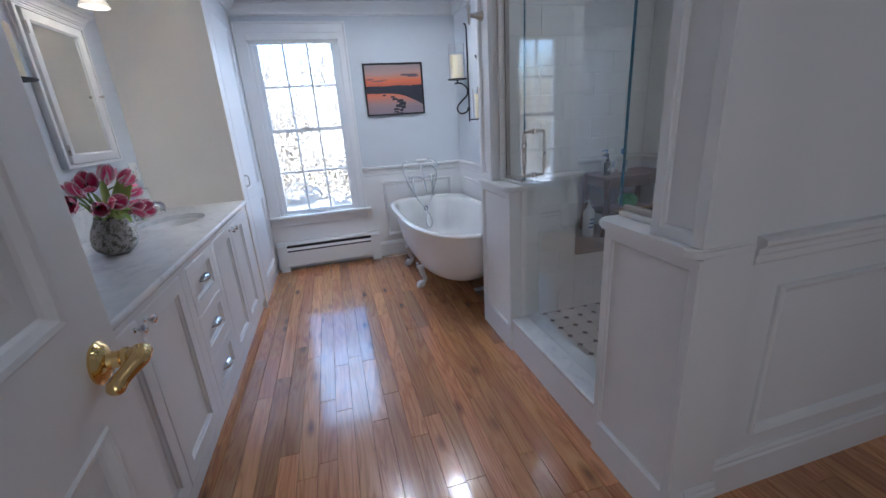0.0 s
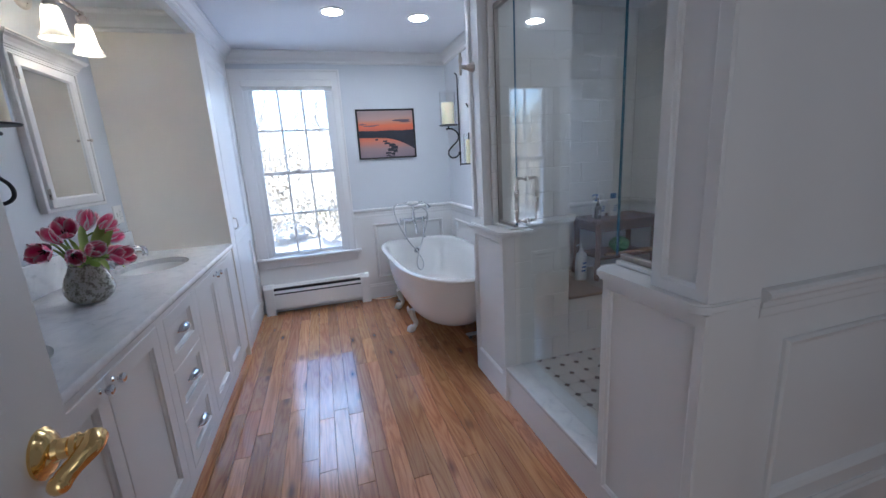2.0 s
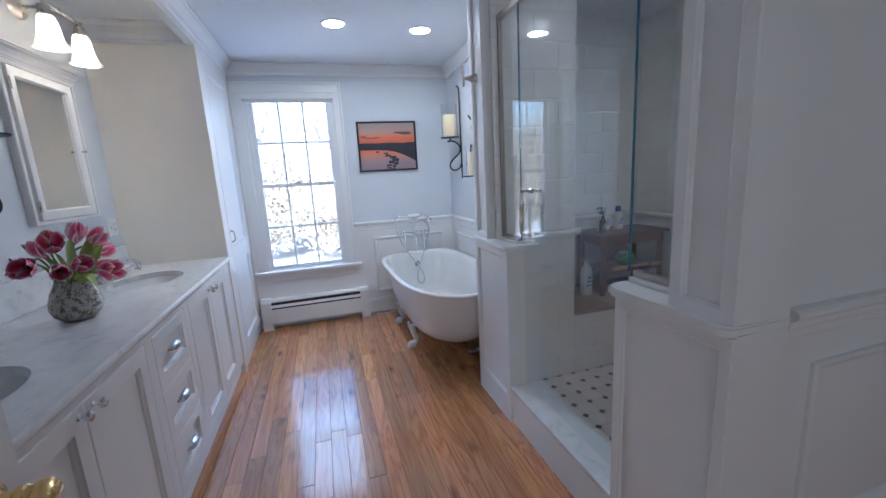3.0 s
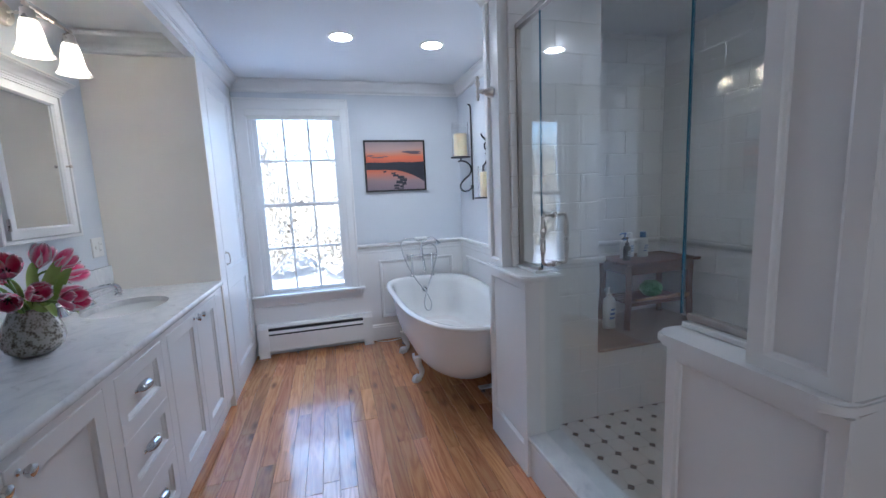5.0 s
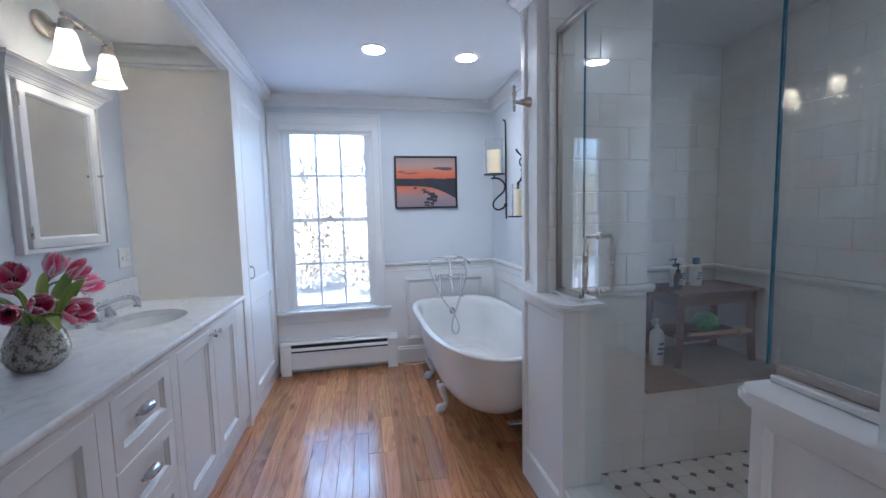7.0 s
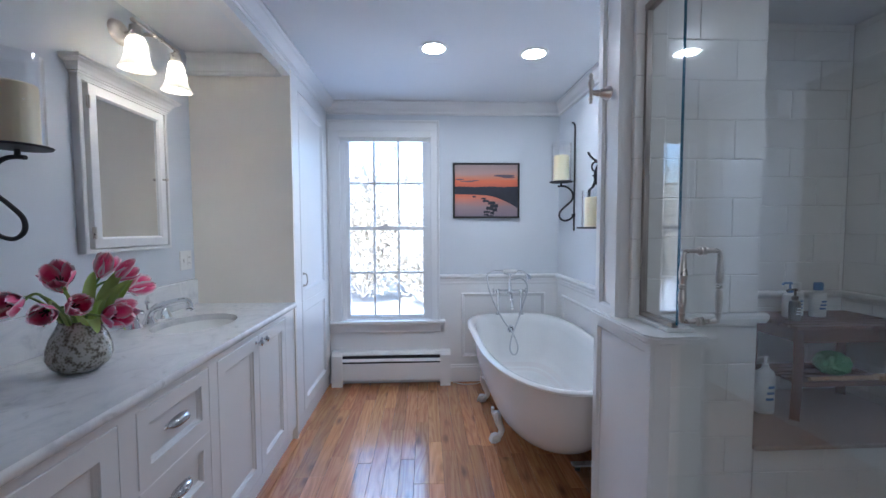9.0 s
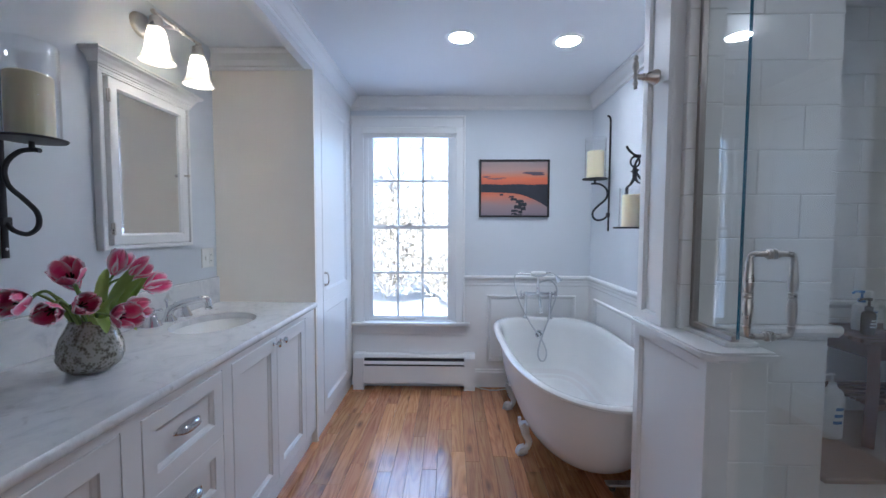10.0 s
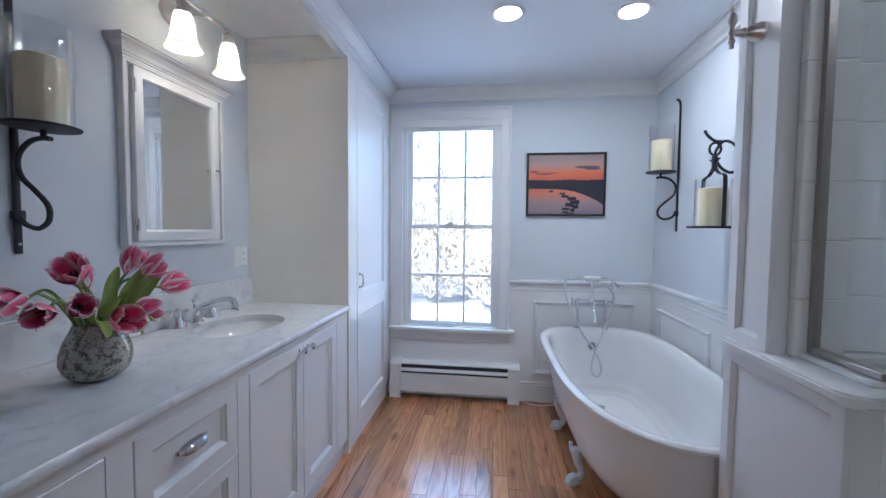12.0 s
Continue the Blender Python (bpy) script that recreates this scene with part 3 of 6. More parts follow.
def vpart(name, bm, material, parent=vanity, label="", smooth=False):
    bm.transform(LV)
    return part(name, bm, material, parent, label, smooth)


vpart("toe_kick", boxes(((WEST + 0.004, V0 + 0.002, 0.0), (VX - 0.025, V1, 0.088))), CABINET)
vpart("carcass", boxes(((WEST + 0.004, V0 + 0.001, 0.088), (VX - 0.024, V1, 0.66)), ((VX - 0.06, V0 + 0.001, 0.66), (VX - 0.024, V1, 0.874)), ((WEST + 0.004, V0 + 0.001, 0.66), (WEST + 0.03, V1, 0.874)), ((WEST + 0.03, V0 + 0.001, 0.66), (VX - 0.06, V0 + 0.02, 0.874))), CABINET)
COLS = ((1.405, 1.800), (1.803, 2.212), (2.284, 2.671), (2.739, 3.137), (3.140, 3.521))
bm = bmesh.new()
for a, b_ in ((V0, 1.402), (2.215, 2.281), (2.674, 2.736), (3.524, V1)):
    box(bm, (VX - 0.024, a, 0.088), (VX, b_, 0.874), 0.0)
for a, b_ in ((1.402, 2.215), (2.281, 2.674), (2.736, 3.524)):
    box(bm, (VX - 0.024, a, 0.838), (VX, b_, 0.874))
    box(bm, (VX - 0.024, a, 0.088), (VX, b_, 0.108))
for z in (0.352, 0.593):
    box(bm, (VX - 0.024, 2.281, z - 0.006), (VX - 0.001, 2.674, z + 0.006))
vpart("face_frame", bm, CABINET)


def knob(y, z, parent):
    b2 = lathe(bmesh.new(), [(0, 0), (0.009, 0), (0.009, 0.003), (0.005, 0.007), (0.005, 0.015), (0.012, 0.019), (0.0165, 0.026), (0.015, 0.034), (0.009, 0.038), (0, 0.039)], turn((1, 0, 0), (VX + 0.001, y, z)), 18)
    vpart("knob", b2, CHROME, parent, "polished chrome knob", True)


for k, (a, b_) in enumerate(COLS):
    if k == 2:
        for z0, z1 in ((0.111, 0.346), (0.358, 0.587), (0.599, 0.835)):
            d = vpart("drawer", panel_door(face_west(VX - 0.020), a, b_, z0, z1, 0.052), CABINET)
            cz = (z0 + z1) / 2 + 0.012
            cup = bmesh.new()
            cy = (a + b_) / 2 - 0.01
            # cup pull: quarter dome with a lip
            n = 14
            arcs = []
            for i in range(n + 1):
                s = -1 + 2 * i / n
                half = 0.052 * s
                e = math.sqrt(max(0.0, 1 - abs(s) ** 3))
                row = []
                for j in range(7):
                    t = math.pi * 0.62 * j / 6
                    row.append(cup.verts.new((VX + 0.002 + (0.004 + 0.024 * e) * math.sin(t), cy + half, cz - 0.004 + (0.006 + 0.014 * e) * math.cos(t))))
                arcs.append(row)
            for p, q in zip(arcs, arcs[1:]):
                for j in range(6):
                    cup.faces.new((p[j], p[j + 1], q[j + 1], q[j]))
            bmesh.ops.solidify(cup, geom=cup.faces[:], thickness=0.002)
            for s in (-1, 1):
                lathe(cup, [(0, 0.006), (0.006, 0.005), (0.008, 0.0), (0, 0)], turn((1, 0, 0), (VX + 0.001, cy + s * 0.056, cz)), 10)
            vpart("cup_pull", cup, CHROME, d, "polished chrome cup pull", True)
    else:
        d = vpart("door", panel_door(face_west(VX - 0.020), a, b_, 0.111, 0.835, 0.062), CABINET)
        knob(b_ - 0.036 if k in (0, 3) else a + 0.036, 0.808, d)

# worktop with two oval basins
SINKS = ((-0.875, 3.15), (-0.875, 1.79))
CX0, CX1, CZ0, CZ1 = WEST + 0.002, -0.545, 0.869, 0.902
OV = (0.175, 0.225)


def counter_mesh():
    b2 = bmesh.new()
    N = 40
    prev_y = V0 - 0.012
    spans = sorted(s[1] for s in SINKS)
    for cy in spans:
        cxs = SINKS[0][0]
        y0, y1 = cy - 0.30, cy + 0.30
        # square ring round the oval hole, made of fans
        for z, flip in ((CZ1, False), (CZ0, True)):
            inner = [b2.verts.new((cxs + OV[0] * math.cos(2 * math.pi * k / N), cy + OV[1] * math.sin(2 * math.pi * k / N), z)) for k in range(N)]
            outer = []
            for k in range(N):
                c, s = math.cos(2 * math.pi * k / N), math.sin(2 * math.pi * k / N)
                tx = ((CX1 - 0.012 - cxs) if c > 0 else (cxs - CX0)) / max(abs(c), 1e-6)
                ty = 0.30 / max(abs(s), 1e-6)
                t = min(tx, ty)
                outer.append(b2.verts.new((cxs + c * t, cy + s * t, z)))
            for k in range(N):
                j = (k + 1) % N
                b2.faces.new((inner[k], inner[j], outer[j], outer[k]))
            for cx_, cy_, k0 in ((CX1 - 0.012, y1, None), (CX0, y1, None), (CX0, y0, None), (CX1 - 0.012, y0, None)):
                cands = sorted(range(N), key=lambda i: (outer[i].co - Vector((cx_, cy_, z))).length)[:2]
                corner = b2.verts.new((cx_, cy_, z))
                b2.faces.new((outer[cands[0]], outer[cands[1]], corner))
            if not flip:
                top = inner
            else:
                low = inner
        for k in range(N):
            j = (k + 1) % N
            b2.faces.new((top[k], top[j], low[j], low[k]))
    edges_y = [V0 - 0.012] + [v for cy in spans for v in (cy - 0.30, cy + 0.30)] + [V1]
    for a, b_ in zip(edges_y[::2], edges_y[1::2]):
        box(b2, (CX0, a, CZ0), (CX1 - 0.012, b_, CZ1))
    return b2


bm = counter_mesh()
bmesh.ops.remove_doubles(bm, verts=bm.verts[:], dist=0.0005)
bm.transform(Matrix.Translation((0.87, -2.47, -CZ0)))
worktop = part("marble_worktop", bm, MARBLE, None, "white grey-veined marble worktop with oval sink cutouts", True)
worktop.location = (-0.87, 2.47, CZ0)
tagged(worktop, category="worktop")
h2 = (CZ1 - CZ0) / 2
nose = [(CX1 - 0.012, CZ0), (CX1 - 0.006, CZ0)] + [(CX1 - 0.010 + 0.010 * math.sin(math.pi * k / 8), (CZ0 + CZ1) / 2 - h2 * math.cos(math.pi * k / 8)) for k in range(1, 8)] + [(CX1 - 0.006, CZ1), (CX1 - 0.012, CZ1)]
bm = prism(bmesh.new(), nose, ALONG_Y, V0 - 0.012, V1)
bm.transform(Matrix.Translation((0.87, -2.47, -CZ0)))
part("front_edge", bm, MARBLE, worktop, "rounded marble front edge", True)
bm = box(bmesh.new(), (WEST + 0.001, V0 - 0.012, CZ1 + 0.0005), (WEST + 0.021, V1, 1.062), 0.003)
tagged(part("marble_backsplash", bm, MARBLE, None, "white grey-veined marble backsplash on the worktop"), category="backsplash")

for k, (cx, cy) in enumerate(SINKS):
    basin = thing("sink_basin", "white oval undermount porcelain sink basin", "sink", (cx, cy, 0.713), group="sinks in the worktop")
    bm = bmesh.new()
    pr = [(0.0, 0.02), (0.25, 0.021), (0.55, 0.035), (0.80, 0.075), (0.95, 0.125), (1.02, 0.1555), (1.10, 0.1555), (1.10, 0.145), (0.98, 0.12), (0.85, 0.06), (0.5, 0.0), (0, 0)]
    lathe(bm, pr, Matrix.Diagonal((OV[0], OV[1], 1, 1)), 32)
    part("bowl", bm, ENAMEL, basin, "", True)
    bm = lathe(bmesh.new(), [(0, 0.026), (0.012, 0.026), (0.026, 0.025), (0.03, 0.021), (0, 0.02)], Matrix.Identity(4), 20)
    part("drain", bm, CHROME, basin, "chrome drain", True)


def tap(cy):
    t = thing("sink_faucet", "chrome widespread faucet with bell bases and cross handles", "faucet", (-1.105, cy, CZ1), group="faucets on the worktop")
    t.scale = (1.3, 1.3, 1.3)
    for s in (-1, 1):
        hb = lathe(bmesh.new(), [(0, 0), (0.030, 0), (0.031, 0.004), (0.027, 0.012), (0.020, 0.028), (0.013, 0.042), (0.014, 0.046), (0.010, 0.050), (0.010, 0.062), (0, 0.063)], Matrix.Translation((0, 0.085 * s, 0)), 18)
        hnd = part("handle", hb, CHROME, t, "", True)
        cr = bmesh.new()
        for k in range(4):
            a = math.pi / 4 + k * math.pi / 2
            d = Vector((math.cos(a), math.sin(a), 0))
            o = Vector((0, 0.085 * s, 0.058))
            tube(cr, [o, o + d * 0.016, o + d * 0.022], [0.005, 0.004, 0.0045], 8)
            ball(cr, o + d * 0.026, 0.0075, 10)
        ball(cr, (0, 0.085 * s, 0.066), 0.008, 10, 0.7)
        part("cross", cr, CHROME, hnd, "", True)
    b2 = lathe(bmesh.new(), [(0, 0), (0.027, 0), (0.028, 0.004), (0.023, 0.012), (0.016, 0.022), (0.014, 0.030), (0.012, 0.040), (0, 0.042)], Matrix.Identity(4), 18)
    tube(b2, smoothed([(0, 0, 0.030), (0.012, 0, 0.050), (0.05, 0, 0.068), (0.10, 0, 0.083), (0.135, 0, 0.088), (0.152, 0, 0.080), (0.156, 0, 0.060)]), [0.014] * 6 + [0.013] * 12 + [0.0125] * 12 + [0.012] * 6 + [0.0125], 12)
    lathe(b2, [(0, 0), (0.014, 0), (0.015, 0.008), (0, 0.009)], Matrix.Translation((0.156, 0, 0.050)), 14)
    part("spout", b2, CHROME, t, "", True)
    kn = bmesh.new()
    tube(kn, [(-0.004, 0, 0.035), (-0.008, 0, 0.075)], 0.004, 8)
    ball(kn, (-0.008, 0, 0.082), 0.009, 12)
    part("lift_rod", kn, CHROME, t, "", True)


for cx, cy in SINKS:
    tap(cy)

# ---- shower enclosure ----
GX = 1.13              # plane of the glass
SF, SY, SXE, SYN = 0.04, 2.66, 2.60, 3.20   # shower floor, tiled wall, far wall, back of the bench alcove
BX, BZ = 1.645, 0.468   # bench: where it starts, its height
HT = 0.165             # thickness of the half walls


def half_wall(name, y0, y1, label, post0, post1, px=SHOWER):
    ob = structure(name, boxes(((SHOWER, y0, 0), (SHOWER + HT, y1, 0.990)), ((px + 0.004, post0, 0.990), (SHOWER + HT, post1, CEILING - 0.001))), TRIM, label, "half wall")
    return ob


hw2 = half_wall("wall_shower_near", 1.172, 1.565, "white panelled half wall with a square post beside the shower", 1.175, 1.360)
hw1 = half_wall("wall_shower_far", 2.376, 2.82, "white panelled half wall with a square post beside the bathtub", 2.637, 2.82)


def panelled(ob, y0, y1, z0, z1, l=0.028, x=SHOWER):
    """A flat frame on the face with a sunk field: four boards and a bead."""
    w = 0.014
    b2 = boxes(((x - w, y0, z0), (x - 0.0005, y0 + l, z1)), ((x - w, y1 - l, z0), (x - 0.0005, y1, z1)), ((x - w, y0 + l, z1 - 0.035), (x - 0.0005, y1 - l, z1)), ((x - w, y0 + l, z0), (x - 0.0005, y1 - l, z0 + 0.155 if z0 < 0.1 else z0 + 0.03)))
    part("frame_board", b2, TRIM, ob)
    b3 = rings(bmesh.new(), face_east(x), y0 + l, y1 - l, z0 + (0.155 if z0 < 0.1 else 0.03), z1 - 0.035, [(0.0, 0.013), (0.003, 0.010), (0.008, 0.007), (0.010, 0.0005)], cap=False, base=False)
    part("bead", b3, TRIM, ob)


panelled(hw2, 1.172, 1.565, 0.0, 0.988)
panelled(hw1, 2.376, 2.82, 0.0, 0.988, 0.036)
part("tile_backing", boxes(((SHOWER + 0.0425, 2.6145, 1.020), (SHOWER + HT, 2.6365, CEILING - 0.002))), GROUT, hw1)
panelled(hw2, 1.175, 1.360, 1.020, CEILING - 0.002, 0.035, SHOWER + 0.004)
panelled(hw1, 2.637, 2.82, 1.020, CEILING - 0.002, 0.038, SHOWER + 0.004)


def cap_board(ob, y0, y1, round_low, round_high):
    x0, x1 = SHOWER - 0.035, SHOWER + HT + 0.005
    pts = []
    r = 0.04
    if round_high:
        pts += [(x0 + r - r * math.cos(a), y1 - r + r * math.sin(a)) for a in [k * math.pi / 12 for k in range(7)]]
    else:
        pts += [(x0, y1)]
    pts += [(x1, y1), (x1, y0)]
    if round_low:
        pts += [(x0 + r - r * math.sin(a), y0 + r - r * math.cos(a)) for a in [k * math.pi / 12 for k in range(7)]]
    else:
        pts += [(x0, y0)]
    b2 = prism(bmesh.new(), pts, Matrix.Identity(4), 0.990, 1.019)
    bmesh.ops.bevel(b2, geom=[e for e in b2.edges if abs(e.verts[0].co.z - e.verts[1].co.z) < 1e-5], offset=0.007, segments=2, affect="EDGES")
    part("cap", b2, TRIM, ob, "", True)


cap_board(hw2, 1.168, 1.600, True, True)
cap_board(hw1, 2.345, 2.82, True, False)
# small cornice on the far post
b2 = bmesh.new()
rings(b2, Matrix(((1, 0, 0, 0), (0, 1, 0, 0), (0, 0, 1, CEILING - 0.001), (0, 0, 0, 1))), SHOWER - 0.06, SHOWER + HT, 2.575, 2.88, [(0.0, 0.0), (0.0, -0.015), (0.008, -0.02), (0.014, -0.035), (0.032, -0.05), (0.040, -0.068), (0.046, -0.085), (0.055, -0.085)])
part("cornice", b2, TRIM, hw1)

# tiled walls of the shower
wall_tile = structure("wall_shower_tiled", boxes(((SHOWER + HT + 0.001, SY + 0.0025, 0), (BX - 0.0025, 2.82, CEILING)), ((ALCOVE + 0.09, 2.82, 0), (BX - 0.0025, SYN + 0.2, CEILING)), ((BX - 0.0025, SY + 0.0025, 0), (SXE + 0.1, SYN, BZ - 0.02)), ((BX - 0.0025, SYN + 0.0025, 0), (SXE + 0.1, SYN + 0.2, CEILING)), ((SXE + 0.0025, 1.36, 0), (SXE + 0.2, SYN + 0.2, CEILING))), GROUT, "white glazed tile walls of the walk-in shower", "tiled wall")
structure("floor_shower", boxes(((SHOWER + HT, 1.36, -0.003), (SXE + 0.01, SY + 0.01, SF - 0.006))), GROUT, "white octagon mosaic shower floor with dark dots", "shower floor")
bench_top = structure("shower_bench_seat", box(bmesh.new(), (BX, SY - 0.018, BZ - 0.02), (SXE + 0.006, SYN + 0.006, BZ), 0.004), STONE, "built-in grey stone seat in the shower alcove", "shower bench")
structure("wall_shower_south", boxes(((1.225, 1.235, 0), (2.75, 1.36, CEILING)), ((SHOWER + HT, 1.1765, 0), (1.225, 1.36, CEILING))), TRIM, "white painted partition wall with wainscot", "wall")

# curb
curb = structure("shower_curb", boxes(((SHOWER + 0.002, 1.566, 0), (SHOWER + HT - 0.02, 2.375, 0.198))), TRIM, "white painted shower curb with a marble top", "curb")
part("curb_top", box(bmesh.new(), (SHOWER - 0.012, 1.566, 0.198), (SHOWER + HT + 0.004, 2.375, 0.222), 0.005, 2), MARBLE, curb, "veined marble sill")
part("curb_inner", boxes(((SHOWER + HT - 0.02, 1.566, 0), (SHOWER + HT, 2.375, 0.198))), TILE, curb)

# pencil ledge
LEDGE = [(0, 0), (0.012, 0.0), (0.022, 0.012), (0.028, 0.020), (0.028, 0.034), (0.018, 0.042), (0, 0.042)]
for name, m, a, b_ in (("trim_ledge_wall", c_((0, SY, 0.985)) @ Matrix(((0, 0, 1, 0), (-1, 0, 0, 0), (0, 1, 0, 0), (0, 0, 0, 1))), SHOWER + HT, BX + 0.026),
                       ("trim_ledge_back", c_((0, SYN, 0.985)) @ Matrix(((0, 0, 1, 0), (-1, 0, 0, 0), (0, 1, 0, 0), (0, 0, 0, 1))), BX, SXE),
                       ("trim_ledge_side", c_((BX, 0, 0.985)) @ Matrix(((1, 0, 0, 0), (0, 0, 1, 0), (0, 1, 0, 0), (0, 0, 0, 1))), SY, SYN),
                       ("trim_ledge_east", c_((SXE, 0, 0.985)) @ Matrix(((-1, 0, 0, 0), (0, 0, 1, 0), (0, 1, 0, 0), (0, 0, 0, 1))), 1.36, SYN)):
    structure(name, prism(bmesh.new(), LEDGE, m, a, b_), TILE, "white glazed tile ledge moulding", "tile ledge")

# glass
glass = thing("shower_glass_enclosure", "frameless clear glass shower panels and door in nickel channel", "shower enclosure", (GX, 1.9, 0.222))
LG = Matrix.Translation((-GX, -1.9, -0.222))


def gpart(name, bm, material, parent=glass, label="", smooth=False):
    bm.transform(LG)
    return part(name, bm, material, parent, label, smooth)


T = 0.0045
GT = 2.19
fixed = gpart("fixed_panel", boxes(((GX - T, 1.362, 1.040), (GX + T, 1.612, GT))), GLASS)
fixed2 = gpart("fixed_panel", boxes(((GX - T, 2.396, 1.040), (GX + T, 2.604, GT))), GLASS)
gdoor = gpart("glass_door", boxes(((GX - T, 1.618, 0.232), (GX + T, 2.390, GT))), GLASS)
gpart("glass_edge", boxes(((GX - T, 1.6132, 1.046), (GX + T, 1.6168, GT - 0.005))), GLASSEDGE, fixed, "blue-green polished glass edge")
gpart("glass_edge", boxes(((GX - T, 2.3922, 1.046), (GX + T, 2.3938, GT - 0.005))), GLASSEDGE, fixed2, "blue-green polished glass edge")
for g in (fixed, fixed2, gdoor):
    g.visible_shadow = False
gpart("top_channel", boxes(((GX - 0.014, 1.35, GT - 0.004), (GX + 0.014, 2.611, GT + 0.022)), bevel=0.002), CHANNEL)
gpart("bottom_channel", boxes(((GX - 0.012, 1.362, 1.0365), (GX + 0.012, 1.588, 1.056)), bevel=0.002), CHANNEL)
gpart("bottom_channel", boxes(((GX - 0.012, 2.402, 1.0345), (GX + 0.012, 2.596, 1.052)), bevel=0.002), CHANNEL)
gpart("side_channel", boxes(((GX - 0.012, 2.596, 1.0345), (GX + 0.012, 2.611, GT)), bevel=0.002), CHANNEL)
gpart("sill_block", boxes(((GX - 0.030, 1.361, 1.0195), (GX + 0.07, 1.588, 1.036)), bevel=0.003), TILE, label="white tile sill under the glass")
gpart("sill_block", boxes(((GX - 0.030, 2.400, 1.0195), (GX + 0.07, 2.610, 1.034)), bevel=0.003), TILE, label="white tile sill under the glass")
for side in (-1, 1):
    hb = bmesh.new()
    y, z0, z1, x = 2.283, 1.086, 1.304, GX + side * 0.058
    tube(hb, smoothed([(GX + side * 0.006, y, z0), (x - side * 0.014, y, z0), (x - side * 0.003, y, z0 + 0.005), (x, y, z0 + 0.018)], 5), 0.0075, 10)
    tube(hb, smoothed([(GX + side * 0.006, y, z1), (x - side * 0.014, y, z1), (x - side * 0.003, y, z1 - 0.005), (x, y, z1 - 0.018)], 5), 0.0075, 10)
    g0, g1 = z0 + 0.016, z1 - 0.016
    pr = [(0.0, 0), (0.0078, 0), (0.0085, 0.03), (0.0105, 0.06), (0.0078, 0.065), (0.0088, 0.10), (0.0125, 0.30), (0.0115, 0.38), (0.008, 0.455), (0.0115, 0.47), (0.0115, 0.49), (0.008, 0.5)]
    pr = pr + [(r, 1 - q) for r, q in pr[-2::-1]]
    lathe(hb, [(r, g0 + q * (g1 - g0)) for r, q in pr], Matrix.Translation((x, y, 0)), 14)
    for z in (z0, z1):
        lathe(hb, [(0, 0), (0.014, 0), (0.014, 0.004), (0.010, 0.007), (0.010, 0.011), (0, 0.012)], turn((side, 0, 0), (GX + side * (T + 0.0003), y, z)), 16)
    gpart("handle", hb, NICKEL, gdoor, "brushed nickel turned pull handle", True)

# hook on the far post
hook = lathe(bmesh.new(), [(0, 0), (0.026, 0), (0.028, 0.006), (0.022, 0.022), (0.016, 0.036), (0.012, 0.042), (0.014, 0.050), (0.010, 0.056), (0.009, 0.075), (0, 0.076)], turn((-1, 0, 0), (0, 0, 0)), 16)
lathe(hook, [(0, -0.045), (0.007, -0.042), (0.006, -0.034), (0.010, -0.024), (0.006, -0.012), (0.010, 0.0), (0.006, 0.014), (0.012, 0.032), (0.011, 0.046), (0.006, 0.058), (0.009, 0.066), (0.005, 0.076), (0, 0.078)], Matrix.Translation((-0.078, 0, 0)), 12)
tagged(part("robe_hook", hook, NICKEL, None, "brushed nickel finial robe hook on the shower post", True), category="hook").location = (SHOWER - 0.0105, 2.715, 1.92)

# wainscot of the south face
S2 = 1.235
M_S = Matrix(((0, 0, 1, 0), (-1, 0, 0, S2), (0, 1, 0, 0), (0, 0, 0, 1)))
structure("trim_chair_rail_south", prism(bmesh.new(), RAIL, c_((0, 0, 0.915)) @ M_S, 1.30, 2.75), TRIM, "white moulded chair rail", "chair rail")
structure("baseboard_south", prism(bmesh.new(), BASE, M_S, 1.275, 2.75), TRIM, "white painted baseboard", "baseboard")
structure("baseboard_corner", prism(bmesh.new(), BASE, c_((0, -0.0585, 0)) @ M_S, 1.10, 1.226), TRIM, "short white baseboard on the corner post", "baseboard")
moulding("trim_panel_south", face_north(S2), 1.43, 2.55, 0.245, 0.825)
structure("trim_stile_south", boxes(((1.226, S2 - 0.012, 0.0), (1.274, S2, CEILING)), bevel=0.003), TRIM, "white vertical trim board", "trim")

# ---- bathtub ----
tub = thing("clawfoot_bathtub", "white cast-iron clawfoot bathtub with rolled rim", "bathtub", (1.027, 3.685, 0))
TL, TN = 4.505 - 3.685, 2.868 - 3.685      # far end, near end, from the middle
RZ = 0.630


def tub_outline(grow, n=64):
    """Plan of the tub, round at the near end, squarer at the tap end."""
    out = []
    for k in range(n):
        a = 2 * math.pi * k / n
        c, s = math.cos(a), math.sin(a)
        e = 2.0 if s < 0 else 4.2
        cc = math.copysign(abs(c) ** (2 / e), c)
        ss = math.copysign(abs(s) ** (2 / e), s)
        w = 0.376 + grow
        y = ss * ((TL + 0.0) + grow) if s > 0 else ss * (-TN + grow + 1.6 * min(0.0, grow + 0.03))
        w *= 1.0 + 0.05 * ss
        if s < 0:
            # long straight flank, then a round end
            cc = math.copysign(min(1.0, (1 - abs(ss) ** 2.6) ** (1 / 2.2)), c) if abs(c) > 1e-9 else 0
        out.append((cc * w, y))
    return out


